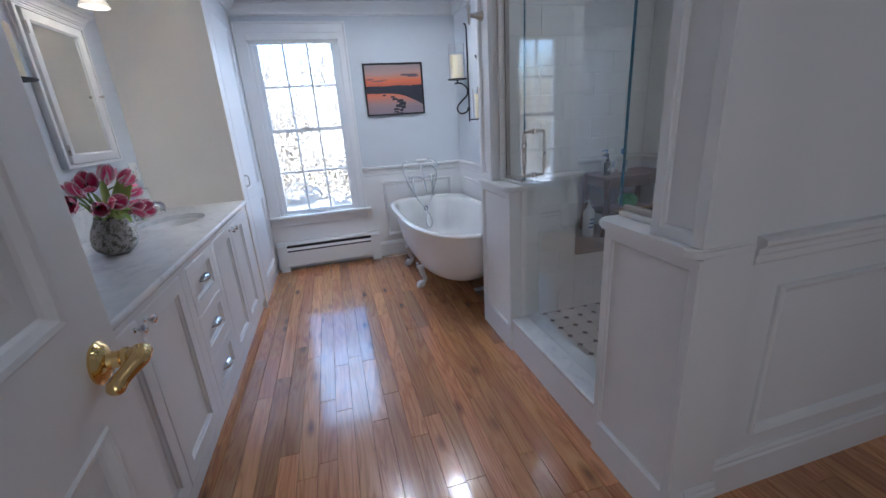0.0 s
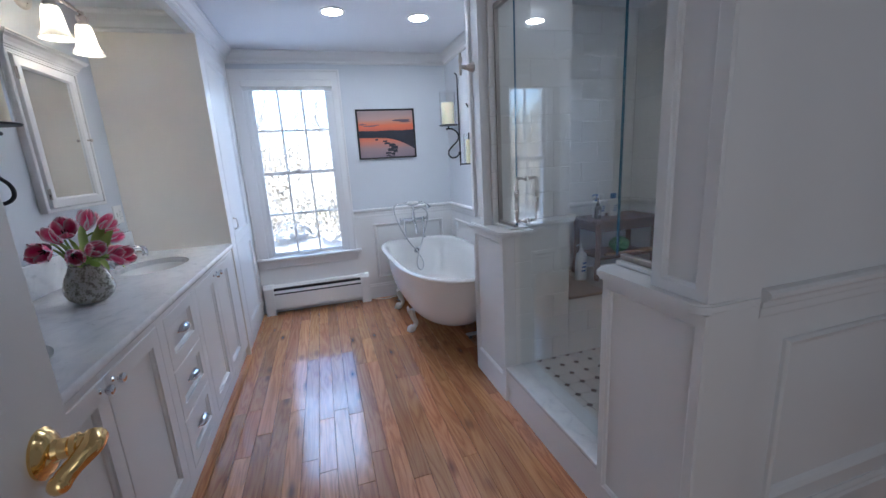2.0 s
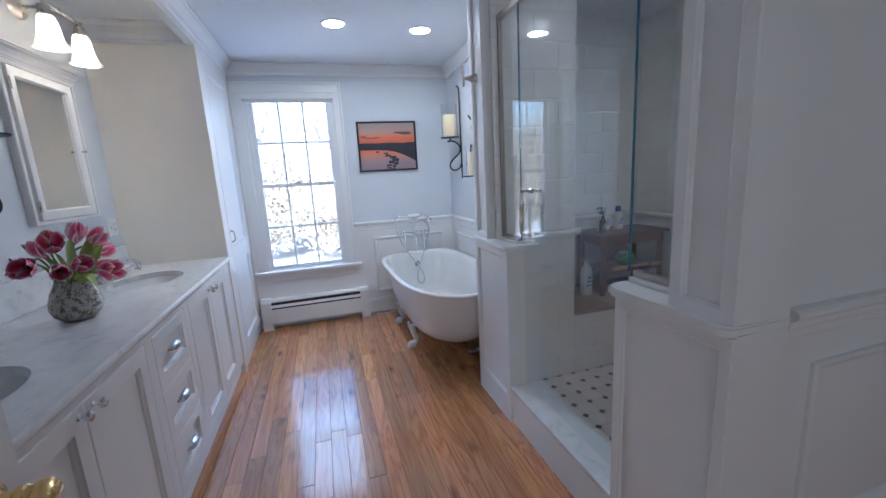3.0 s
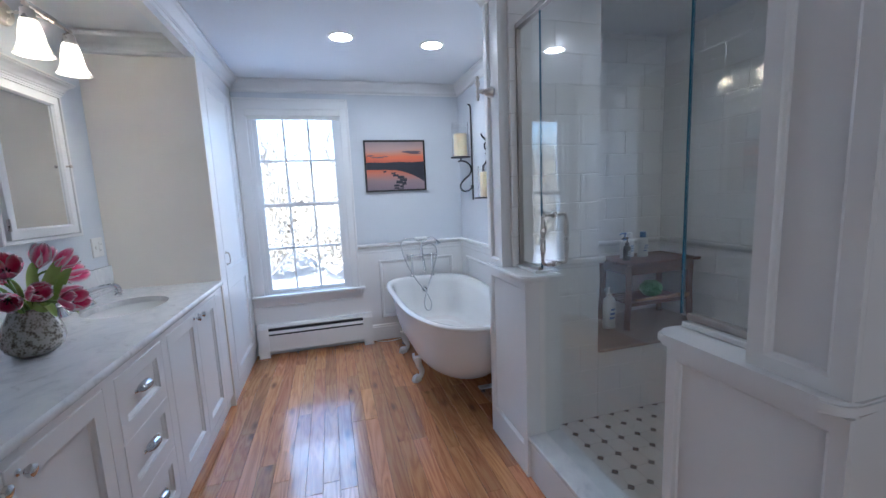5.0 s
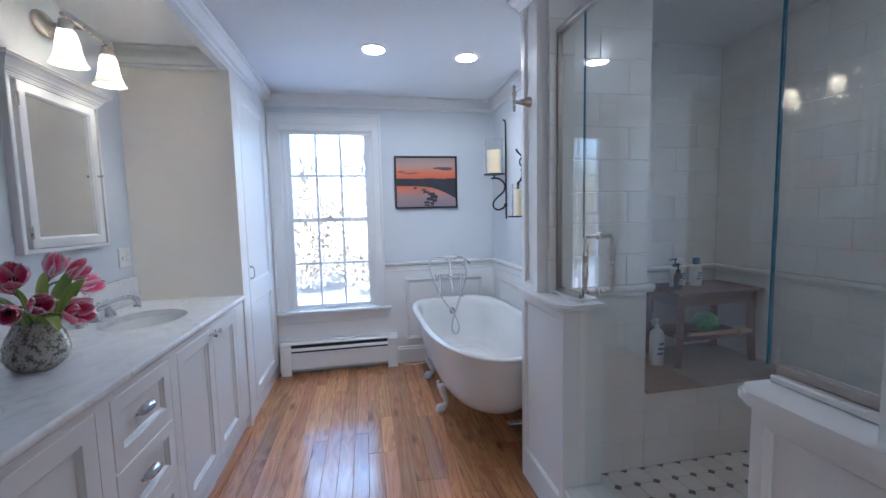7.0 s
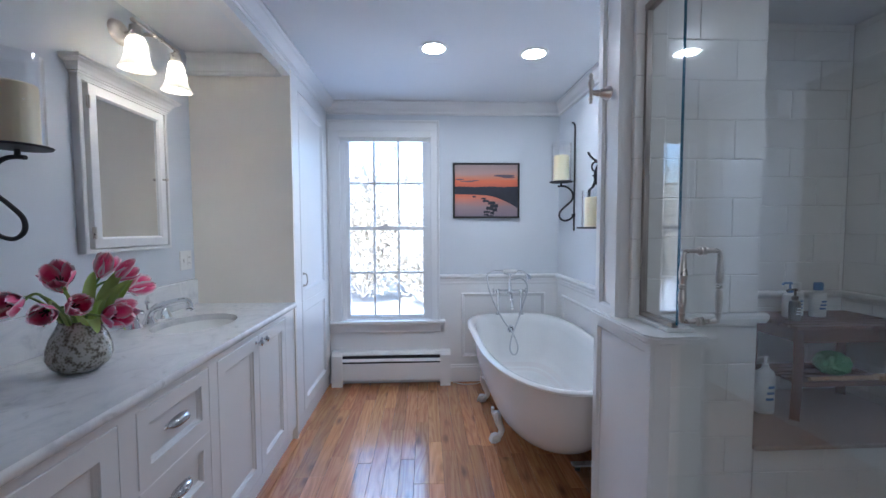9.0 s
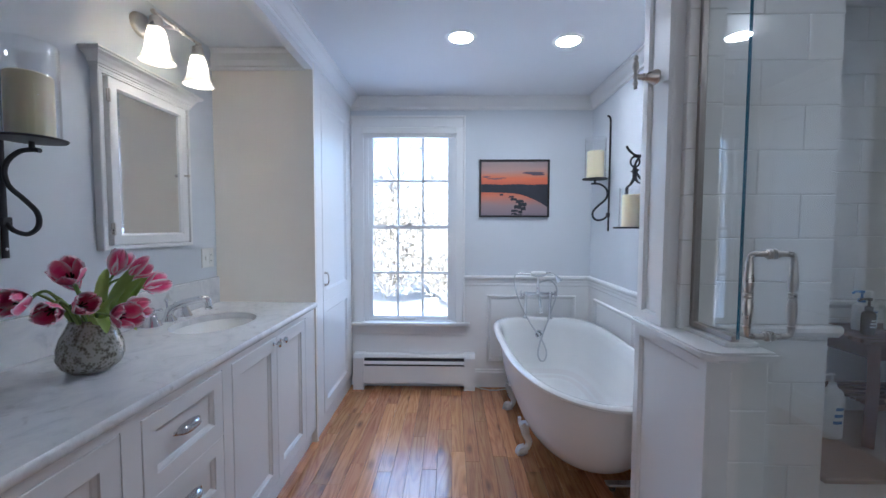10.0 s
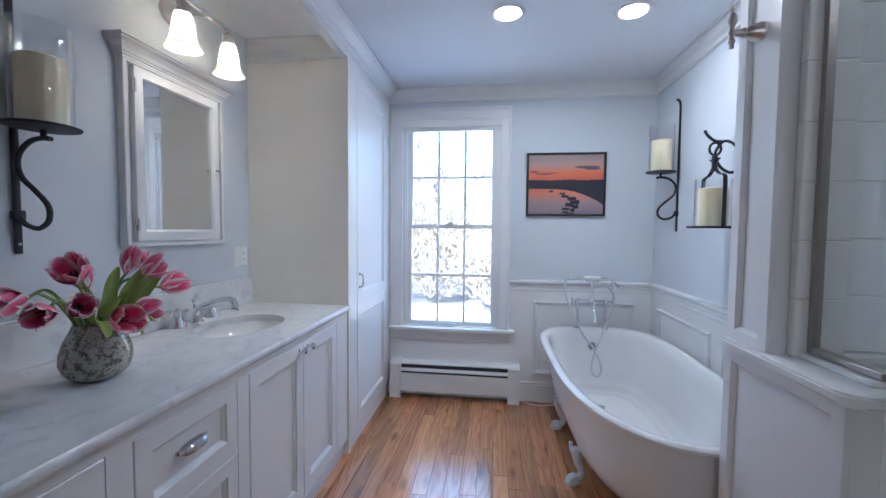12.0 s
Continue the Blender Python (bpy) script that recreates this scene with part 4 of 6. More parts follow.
def tub_shell(levels):
    b2 = bmesh.new()
    loops = []
    for grow, z, lift in levels:
        pts = tub_outline(grow)
        loops.append([b2.verts.new((x, y, z + lift * max(0.0, -y / 0.82) ** 3)) for x, y in pts])
    n = len(loops[0])
    for p, q in zip(loops, loops[1:]):
        for k in range(n):
            j = (k + 1) % n
            b2.faces.new((p[k], p[j], q[j], q[k]))
    b2.faces.new(loops[-1])
    return b2


inner = [(0.034, RZ - 0.020, 0), (0.036, RZ - 0.010, 0), (0.030, RZ - 0.002, 0), (0.018, RZ + 0.002, 0), (0.004, RZ, 0), (-0.010, RZ - 0.008, 0), (-0.022, RZ - 0.028, 0), (-0.032, RZ - 0.08, 0), (-0.045, 0.40, 0), (-0.065, 0.28, 0), (-0.09, 0.215, 0), (-0.13, 0.182, 0), (-0.19, 0.174, 0), (-0.28, 0.172, 0)]
part("basin", tub_shell(inner), ENAMEL, tub, "glossy white enamel inside", True)
outer = [(0.034, RZ - 0.021, 0), (0.026, RZ - 0.026, 0), (0.010, RZ - 0.024, 0), (-0.006, RZ - 0.036, 0), (-0.016, RZ - 0.08, 0), (-0.026, 0.42, 0), (-0.050, 0.31, 0), (-0.080, 0.235, 0), (-0.115, 0.192, 0), (-0.17, 0.172, 0), (-0.26, 0.160, 0)]
part("shell", tub_shell(outer), TUBOUT, tub, "", True)


def claw(sx, y):
    b2 = bmesh.new()
    o = Vector((sx * 0.24, y, 0))
    d = Vector((sx, -0.25 if y < 0 else 0.25, 0)).normalized()
    pts = [o + Vector((0, 0, h)) + d * k for h, k in ((0.195, 0.050), (0.165, 0.048), (0.12, 0.036), (0.078, 0.018), (0.046, 0.026), (0.028, 0.048), (0.022, 0.066))]
    sm = smoothed(pts, 4)
    n = len(sm)
    rs = [0.031 - 0.012 * min(1, k / (n * 0.55)) + (0.010 if k > n * 0.72 else 0.0) for k in range(n)]
    tube(b2, sm, rs, 10)
    end = o + d * 0.066
    ball(b2, end + Vector((0, 0, 0.026)), 0.024, 12, 0.9)
    side = Vector((-d.y, d.x, 0))
    for s in (-1, 0, 1):
        p = end + side * 0.015 * s
        tube(b2, smoothed([p - d * 0.02 + Vector((0, 0, 0.050)), p + d * 0.012 + Vector((0, 0, 0.045)), p + d * 0.026 + Vector((0, 0, 0.018)), p + d * 0.024 + Vector((0, 0, 0.006))], 3), 0.007, 6)
    for s in (-1, 1):
        tube(b2, smoothed([o + d * 0.066 + side * 0.034 * s + Vector((0, 0, 0.215)), o + d * 0.062 + side * 0.036 * s + Vector((0, 0, 0.175)), o + d * 0.045 + side * 0.012 * s + Vector((0, 0, 0.125))], 4), 0.011, 6)
    lathe(b2, [(0, 0), (0.018, 0), (0.018, 0.006), (0, 0.006)], Matrix.Translation(end), 12)
    part("claw_foot", b2, TUBOUT, tub, "white painted claw foot", True)


for sx in (-1, 1):
    for y in (3.593 - 3.685, 4.162 - 3.685):
        claw(sx, y)
b2 = lathe(bmesh.new(), [(0, 0), (0.022, 0.0), (0.028, 0.003), (0.03, 0.0)], Matrix.Translation((-0.015, 4.17 - 3.685, 0.1735)), 18)
part("drain", b2, CHROME, tub, "chrome drain", True)
b2 = bmesh.new()
ov_at = turn((0, -1, 0.12), (-0.015, TL - 0.066, 0.510))
lathe(b2, [(0.0, 0.006), (0.030, 0.006), (0.034, 0.0), (0, 0)], ov_at, 20)
part("overflow_plate", b2, CHROME, tub, "chrome overflow plate", True)
# raised discs, their near-black colour stands for the shade in open holes
b2 = bmesh.new()
for k in range(6):
    a = k * math.pi / 3
    lathe(b2, [(0, 0.0075), (0.007, 0.0075), (0.007, 0.006)], ov_at @ Matrix.Translation((0.017 * math.cos(a), 0.017 * math.sin(a), 0)), 8)
part("overflow_hole_discs", b2, BLACK_GAPSHADE, tub, "near-black discs painted as the shade of the overflow holes")

# telephone tap on the rim
tapb = thing("tub_faucet", "chrome telephone-style tub faucet with handheld shower", "tub faucet", (1.008, 4.475, RZ))
b2 = bmesh.new()
for s in (-1, 1):
    lathe(b2, [(0, 0), (0.024, 0), (0.025, 0.005), (0.015, 0.010), (0.012, 0.016), (0.012, 0.165), (0.016, 0.17), (0.018, 0.19), (0.018, 0.215), (0.013, 0.222), (0, 0.224)], Matrix.Translation((0.1 * s, 0, 0)), 14)
tube(b2, [(-0.1, 0, 0.20), (-0.02, 0, 0.20), (0.02, 0, 0.20), (0.1, 0, 0.20)], 0.016, 12)
lathe(b2, [(0, 0.15), (0.012, 0.155), (0.018, 0.18), (0.02, 0.20), (0.018, 0.225), (0.012, 0.24), (0.015, 0.25), (0.015, 0.27), (0.009, 0.28), (0.009, 0.335), (0.012, 0.34), (0.006, 0.36), (0, 0.36)], Matrix.Identity(4), 14)
part("tap_body", b2, CHROME, tapb, "", True)
b2 = tube(bmesh.new(), smoothed([(0, 0, 0.19), (0, -0.03, 0.185), (0.0, -0.075, 0.15), (0.0, -0.10, 0.11), (0.0, -0.105, 0.075)]), [0.014] * 8 + [0.012] * 9, 12)
lathe(b2, [(0, 0), (0.016, 0), (0.017, 0.012), (0.012, 0.016), (0, 0.016)], Matrix.Translation((0, -0.105, 0.068)), 12)
part("spout", b2, CHROME, tapb, "", True)
for s in (-1, 1):
    b2 = tube(bmesh.new(), [(0.118 * s, 0, 0.20), (0.135 * s, 0, 0.20), (0.138 * s, 0, 0.20)], [0.009, 0.007, 0.012], 10)
    for k in range(4):
        a = k * math.pi / 2 + 0.4
        d = Vector((0, math.cos(a), math.sin(a)))
        o = Vector((0.14 * s, 0, 0.20))
        tube(b2, [o, o + d * 0.022], 0.005, 8)
        ball(b2, o + d * 0.026, 0.008, 8)
    part("cross_handle", b2, CHROME, tapb, "", True)
b2 = bmesh.new()
tube(b2, smoothed([(-0.055, 0, 0.362), (-0.04, 0, 0.35), (0.0, 0, 0.345), (0.04, 0, 0.35), (0.055, 0, 0.362)]), 0.006, 8)
part("cradle", b2, CHROME, tapb, "", True)
part("hose_joint", tube(bmesh.new(), [(-0.16, 0, 0.372), (-0.13, 0, 0.374), (-0.06, 0, 0.374)], [0.007, 0.008, 0.008], 10), CHROME, tapb, "", True)
b2 = bmesh.new()
tube(b2, smoothed([(0.06, 0, 0.374), (0.10, 0, 0.374), (0.13, -0.006, 0.36), (0.15, -0.012, 0.335)]), [0.008] * 9 + [0.009], 10)
lathe(b2, [(0, -0.012), (0.012, -0.01), (0.02, 0.012), (0.032, 0.03), (0.033, 0.036), (0, 0.038)], turn((0.45, -0.1, -0.85), (0.15, -0.012, 0.34)), 16)
hs_ = part("hand_shower", b2, CHROME, tapb, "", True)
b2 = lathe(bmesh.new(), [(0, 0), (0.012, 0.0), (0.016, 0.02), (0.017, 0.06), (0.016, 0.10), (0.012, 0.12), (0, 0.12)], turn((1, 0, 0), (-0.06, 0, 0.374)), 14)
part("grip", b2, ENAMEL, hs_, "white porcelain grip", True)
HOSE = mat("metal_hose", (0.55, 0.56, 0.58), 0.3, 0.9, var=0.1, scale=120)
hose = smoothed([(-0.16, 0, 0.372), (-0.195, -0.005, 0.34), (-0.185, -0.02, 0.24), (-0.145, -0.04, 0.12), (-0.075, -0.08, -0.02), (-0.005, -0.13, -0.12), (0.035, -0.17, -0.22), (0.02, -0.185, -0.285), (-0.015, -0.185, -0.285), (-0.03, -0.17, -0.23), (0.0, -0.14, -0.13), (0.06, -0.08, -0.02), (0.115, -0.03, 0.10), (0.15, -0.015, 0.20), (0.145, -0.01, 0.27), (0.10, -0.005, 0.315), (0.05, 0, 0.31), (0.01, 0, 0.30)], 8)
part("hose", tube(bmesh.new(), hose, 0.0068, 8), HOSE, tapb, "flexible metal hose", True)

# ---- recessed ceiling lights; the third is an unseen fill lamp added over the shower ----
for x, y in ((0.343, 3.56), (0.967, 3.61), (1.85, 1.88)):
    can = thing("recessed_light", "lit recessed ceiling light with white trim ring, over the shower an added fill", "ceiling light", (x, y, CEILING), group="recessed lights")
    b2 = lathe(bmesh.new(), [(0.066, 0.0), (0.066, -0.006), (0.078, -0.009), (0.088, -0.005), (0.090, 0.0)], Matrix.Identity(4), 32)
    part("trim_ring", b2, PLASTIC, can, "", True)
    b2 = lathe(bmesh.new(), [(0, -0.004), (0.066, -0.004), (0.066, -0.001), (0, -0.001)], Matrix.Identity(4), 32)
    part("diffuser", b2, SHOWERFILL if x > SHOWER else LAMP, can, "glowing diffuser")

# ---- entrance door ----
door = thing("door_1", "white panelled entrance door standing open with brass lever", "door", (-0.19, 0.365, 0.0), kind="structure")
door.rotation_euler = (0, 0, radians(96))
b2 = bmesh.new()
ROWS_ = ((0.23, 0.985), (1.155, 1.93))
for lo, hi in (((0, 0, 0.01), (0.115, 0.035, 2.03)), ((0.645, 0, 0.01), (0.76, 0.035, 2.03)), ((0.115, 0, 0.01), (0.645, 0.035, 0.23)), ((0.115, 0, 0.985), (0.645, 0.035, 1.155)), ((0.115, 0, 1.93), (0.645, 0.035, 2.03))):
    box(b2, lo, hi)
slab = part("slab", b2, TRIM, door)
for v0, v1 in ROWS_:
    b2 = bmesh.new()
    for m in (Matrix(((1, 0, 0, 0), (0, 0, -1, 0.0), (0, 1, 0, 0), (0, 0, 0, 1))), Matrix(((1, 0, 0, 0), (0, 0, 1, 0.035), (0, 1, 0, 0), (0, 0, 0, 1)))):
        rings(b2, m, 0.115, 0.645, v0, v1, [(0.0, 0.0), (0.004, 0.004), (0.012, 0.002), (0.020, -0.008), (0.026, -0.012), (0.055, -0.012), (0.100, -0.003), (0.104, -0.002)], base=False)
    part("raised_panel", b2, TRIM, door)
LZ, LU = 1.070, 0.684
for s, y0 in ((-1, 0.0), (1, 0.035)):
    b2 = lathe(bmesh.new(), [(0, 0.0), (0.033, 0.0), (0.034, 0.004), (0.029, 0.008), (0.026, 0.012), (0.016, 0.015), (0.014, 0.02), (0, 0.02)], turn((0, s, 0), (LU, y0, LZ)), 24)
    rose = part("rose", b2, BRASS, door, "polished brass rose", True)
    b2 = lathe(bmesh.new(), [(0, 0.012), (0.014, 0.014), (0.0135, 0.03), (0.0165, 0.034), (0.0165, 0.040), (0.0140, 0.042), (0.0140, 0.056), (0.0115, 0.064), (0, 0.066)], turn((0, s, 0), (LU, y0, LZ)), 18)
    q = y0 + s * 0.054
    sm = smoothed([(LU + 0.006, q, LZ), (LU - 0.012, q + s * 0.003, LZ), (LU - 0.025, q - s * 0.006, LZ - 0.007), (LU - 0.034, q - s * 0.017, LZ - 0.016), (LU - 0.042, q - s * 0.023, LZ - 0.023)], 6)
    tube(b2, sm, [0.0160 - 0.004 * min(1, k / 14) for k in range(len(sm))], 14)
    ball(b2, (LU - 0.043, q - s * 0.024, LZ - 0.024), 0.0130, 12)
    part("lever", b2, BRASS, rose, "polished brass curved lever", True)
for z in (0.25, 1.0, 1.8):
    b2 = tube(bmesh.new(), [(-0.004, -0.004, z - 0.045), (-0.004, -0.004, z + 0.045)], 0.006, 8)
    part("hinge", b2, BRASS, door)
b2 = boxes(((-0.31, SOUTH, 0), (-0.225, SOUTH + 0.018, 2.165)), ((0.645, SOUTH, 0), (0.73, SOUTH + 0.018, 2.165)), ((-0.225, SOUTH, 2.08), (0.645, SOUTH + 0.018, 2.165)), bevel=0.003)
structure("trim_door_casing", b2, TRIM, "white painted door casing", "door casing")

# ---- mirrored cabinet ----
cab = thing("medicine_cabinet", "white wooden medicine cabinet with mirror door and crown top", "cabinet", (WEST, 3.10, 1.28))
LC = Matrix.Translation((-WEST, -3.10, -1.28))


def mpart(name, bm, material, parent=cab, label="", smooth=False):
    bm.transform(LC)
    return part(name, bm, material, parent, label, smooth)


FWx = face_west(WEST)
mpart("face_frame", rings(bmesh.new(), FWx, 2.850, 3.420, 1.270, 2.022, [(0, 0), (0, 0.03), (0.003, 0.033), (0.018, 0.033), (0.020, 0.010)], cap=True), CABINET)
cr_pts = [(0, 2.05), (0.036, 2.05), (0.036, 2.062), (0.041, 2.066), (0.041, 2.074), (0.046, 2.078), (0.050, 2.095), (0.062, 2.115), (0.078, 2.125), (0.078, 2.132), (0.084, 2.136), (0.084, 2.146), (0, 2.146)]
b2 = bmesh.new()
loops = []
for o, z in cr_pts:
    e = max(0.0, o - 0.033)
    z = 2.012 + (z - 2.05) * 0.78
    loops.append([b2.verts.new(p) for p in ((WEST, 2.850 - e, z), (WEST + o, 2.850 - e, z), (WEST + o, 3.420 + e, z), (WEST, 3.420 + e, z))] if o > 0 else None)
loops = [q for q in loops if q]
for p, q in zip(loops, loops[1:]):
    for i in range(4):
        b2.faces.new((p[i], p[(i + 1) % 4], q[(i + 1) % 4], q[i]))
b2.faces.new(loops[0][::-1])
b2.faces.new(loops[-1])
mpart("crown", b2, CABINET)
mdoor = mpart("mirror_door", rings(bmesh.new(), FWx, 2.895, 3.382, 1.292, 2.000, [(0, 0.012), (0, 0.034), (0.002, 0.036), (0.040, 0.036), (0.044, 0.031), (0.048, 0.026), (0.048, 0.020)], cap=False, base=True), CABINET)
mpart("mirror_glass", rings(bmesh.new(), FWx, 2.941, 3.336, 1.338, 1.954, [(0, 0.021), (0.006, 0.0225)], base=False), MIRROR, mdoor, "bevelled mirror")
b2 = lathe(bmesh.new(), [(0, 0), (0.006, 0), (0.004, 0.005), (0.004, 0.012), (0.008, 0.016), (0.009, 0.021), (0.006, 0.026), (0, 0.027)], turn((1, 0, 0), (WEST + 0.036, 3.360, 1.645)), 14)
mpart("knob", b2, NICKEL, mdoor, "small nickel knob", True)
for z in (1.36, 1.92):
    b2 = boxes(((WEST + 0.033, 2.885, z - 0.025), (WEST + 0.0375, 2.905, z + 0.025)))
    tube(b2, [(WEST + 0.039, 2.895, z - 0.027), (WEST + 0.039, 2.895, z + 0.027)], 0.004, 8)
    mpart("hinge", b2, NICKEL, mdoor, "nickel butt hinge")

# ---- vanity light ----
vl = thing("vanity_light", "nickel two-arm wall light with lit opal bell shades", "wall light", (WEST, 3.132, 2.278))
LL = Matrix.Translation((-WEST, -3.12, -2.33))


def lpart(name, bm, material, parent=vl, label="", smooth=False):
    bm.transform(LL)
    return part(name, bm, material, parent, label, smooth)


b2 = lathe(bmesh.new(), [(0, 0.026), (0.02, 0.026), (0.046, 0.018), (0.056, 0.010), (0.060, 0.0), (0, 0)], turn((1, 0, 0), (WEST, 3.125, 2.372)) @ Matrix.Diagonal((1.25, 0.95, 1, 1)), 28)
lpart("wall_plate", b2, NICKEL, smooth=True)
b2 = tube(bmesh.new(), smoothed([(WEST + 0.02, 3.125, 2.372), (WEST + 0.08, 3.125, 2.372), (WEST + 0.14, 3.122, 2.362), (WEST + 0.18, 3.12, 2.352)]), 0.0075, 10)
tube(b2, [(WEST + 0.18, 2.96, 2.352), (WEST + 0.18, 3.275, 2.352)], 0.0075, 10)
for y in (3.085, 3.145):
    lathe(b2, [(0.0075, 0), (0.012, 0.004), (0.012, 0.010), (0.0075, 0.014)], turn((0, 1, 0), (WEST + 0.18, y, 2.352)), 12)
for y in (2.96, 3.275):
    ball(b2, (WEST + 0.18, y, 2.352), 0.011, 10)
lpart("arm_bar", b2, NICKEL, smooth=True)
for y in (2.975, 3.26):
    b2 = lathe(bmesh.new(), [(0, 0.0), (0.008, -0.002), (0.010, -0.012), (0.024, -0.02), (0.027, -0.05), (0.031, -0.062), (0.031, -0.068), (0, -0.068)], Matrix.Translation((WEST + 0.18, y, 2.352)), 20)
    lpart("socket_cup", b2, NICKEL, smooth=True)
    b2 = lathe(bmesh.new(), [(0.031, -0.064), (0.036, -0.080), (0.042, -0.115), (0.047, -0.150), (0.056, -0.180), (0.068, -0.204), (0.071, -0.209), (0.068, -0.208), (0.054, -0.179), (0.045, -0.149), (0.039, -0.114), (0.033, -0.085), (0.027, -0.066)], Matrix.Translation((WEST + 0.18, y, 2.352)), 28)
    shade = lpart("shade", b2, SHADE, label="lit white opal glass bell shade", smooth=True)
    lpart("bulb", ball(bmesh.new(), (WEST + 0.18, y, 2.222), 0.026, 16), BULB, shade, "glowing bulb", True)

# ---- wrought-iron candle sconces ----
CLEAR = glass_mat("hurricane_glass", (0.99, 0.99, 0.99))


def candle(parent, x, z, r, h, gr, gh):
    b2 = lathe(bmesh.new(), [(0, 0), (r, 0), (r, h - 0.005), (r - 0.004, h), (r * 0.75, h - 0.003), (r * 0.3, h - 0.010), (0, h - 0.011)], Matrix.Translation((x, 0, z)), 28)
    cd = part("candle", b2, WAX, parent, "ivory pillar candle", True)
    part("wick", tube(bmesh.new(), [(x, 0, z + h - 0.012), (x + 0.002, 0, z + h + 0.006)], 0.0012, 5), BLACK_GAPSHADE, cd)
    b2 = lathe(bmesh.new(), [(gr, 0.0), (gr, gh), (gr - 0.003, gh), (gr - 0.003, 0.0), (gr, 0.0)], Matrix.Translation((x, 0, z + 0.0008)), 32)
    g = part("hurricane", b2, CLEAR, parent, "clear glass hurricane cylinder", True)
    g.visible_shadow = False


def sconce(at, rz):
    s = thing("candle_sconce", "black wrought-iron wall sconce with ivory candle in glass", "sconce", at, group="candle sconces")
    s.rotation_euler = (0, 0, radians(rz))
    b2 = bmesh.new()
    tube(b2, [(0.006, 0, 0.0), (0.006, 0, 0.80), (0.008, 0, 0.83), (0.018, 0, 0.847), (0.030, 0, 0.850)], 0.012, 8, 0.45)
    part("back_bar", b2, IRON, s, "", True)
    b2 = lathe(bmesh.new(), [(0, 0), (0.088, 0.004), (0.092, 0.010), (0.088, 0.012), (0.083, 0.008), (0, 0.006)], Matrix.Translation((0.112, 0, 0.378)), 32)
    tube(b2, [(0.112, 0, 0.355), (0.112, 0, 0.380)], 0.008, 8)
    part("tray", b2, IRON, s, "", True)
    pts = smoothed([(0.138, 0, 0.350), (0.112, 0, 0.353), (0.070, 0, 0.347), (0.030, 0, 0.318), (0.016, 0, 0.28), (0.030, 0, 0.235), (0.075, 0, 0.195), (0.118, 0, 0.15), (0.120, 0, 0.105), (0.085, 0, 0.080), (0.040, 0, 0.090), (0.014, 0, 0.115)], 6)
    b2 = tube(bmesh.new(), pts, 0.0078, 8)
    box(b2, (0.0, -0.016, 0.105), (0.020, 0.016, 0.135), 0.003)
    part("scroll", b2, IRON, s, "", True)
    for z in (0.03, 0.8):
        part("screw", lathe(bmesh.new(), [(0, 0.003), (0.004, 0.002), (0.005, 0)], turn((1, 0, 0), (0.0115, 0, z)), 10), NICKEL, s)
    candle(s, 0.112, 0.386, 0.060, 0.205, 0.075, 0.30)
    return s


sconce((WEST, 2.505, 1.265), 0)
sconce((ALCOVE, 4.23, 1.352), 180)

lan = thing("hanging_lantern_sconce", "black wrought-iron bracket with hanging glass candle lantern", "lantern", (ALCOVE, 3.56, 1.370))
b2 = tube(bmesh.new(), [(-0.006, 0, 0.22), (-0.006, 0, 0.54), (-0.010, 0, 0.562), (-0.026, 0, 0.568)], 0.012, 8, 0.45)
part("back_bar", b2, IRON, lan, "", True)
b2 = tube(bmesh.new(), smoothed([(-0.008, 0, 0.30), (-0.05, 0, 0.27), (-0.10, 0, 0.30), (-0.125, 0, 0.36), (-0.09, 0, 0.42), (-0.04, 0, 0.405), (-0.010, 0, 0.34)], 6), 0.007, 8)
tube(b2, smoothed([(-0.09, 0, 0.42), (-0.13, 0, 0.425), (-0.165, 0, 0.455), (-0.175, 0, 0.475)], 5), 0.007, 8)
part("bracket", b2, IRON, lan, "", True)
b2 = tube(bmesh.new(), [(-0.125 + 0.026 * math.cos(k * math.pi / 8), 0, 0.385 + 0.03 * math.sin(k * math.pi / 8)) for k in range(17)], 0.006, 8)
part("ring", b2, IRON, lan, "", True)
for s in (-1, 1):
    b2 = tube(bmesh.new(), smoothed([(-0.125, s * 0.035, 0.335), (-0.125, s * 0.008, 0.32), (-0.125, s * 0.012, 0.29), (-0.125, s * 0.045, 0.262), (-0.125, s * 0.088, 0.250), (-0.125, s * 0.098, 0.22), (-0.125, s * 0.098, 0.10), (-0.125, s * 0.098, 0.006)], 5), 0.010, 8, 0.45)
    part("upright", b2, IRON, lan, "", True)
part("collar", lathe(bmesh.new(), [(0, 0.275), (0.012, 0.278), (0.013, 0.345), (0.010, 0.36), (0, 0.362)], Matrix.Translation((-0.125, 0, 0)), 12), IRON, lan, "", True)
part("tray", lathe(bmesh.new(), [(0, 0), (0.108, 0), (0.110, 0.004), (0.108, 0.010), (0, 0.010)], Matrix.Translation((-0.125, 0, 0)), 28), IRON, lan, "", True)
candle(lan, -0.125, 0.0105, 0.064, 0.185, 0.080, 0.225)

# ---- framed sunset ----


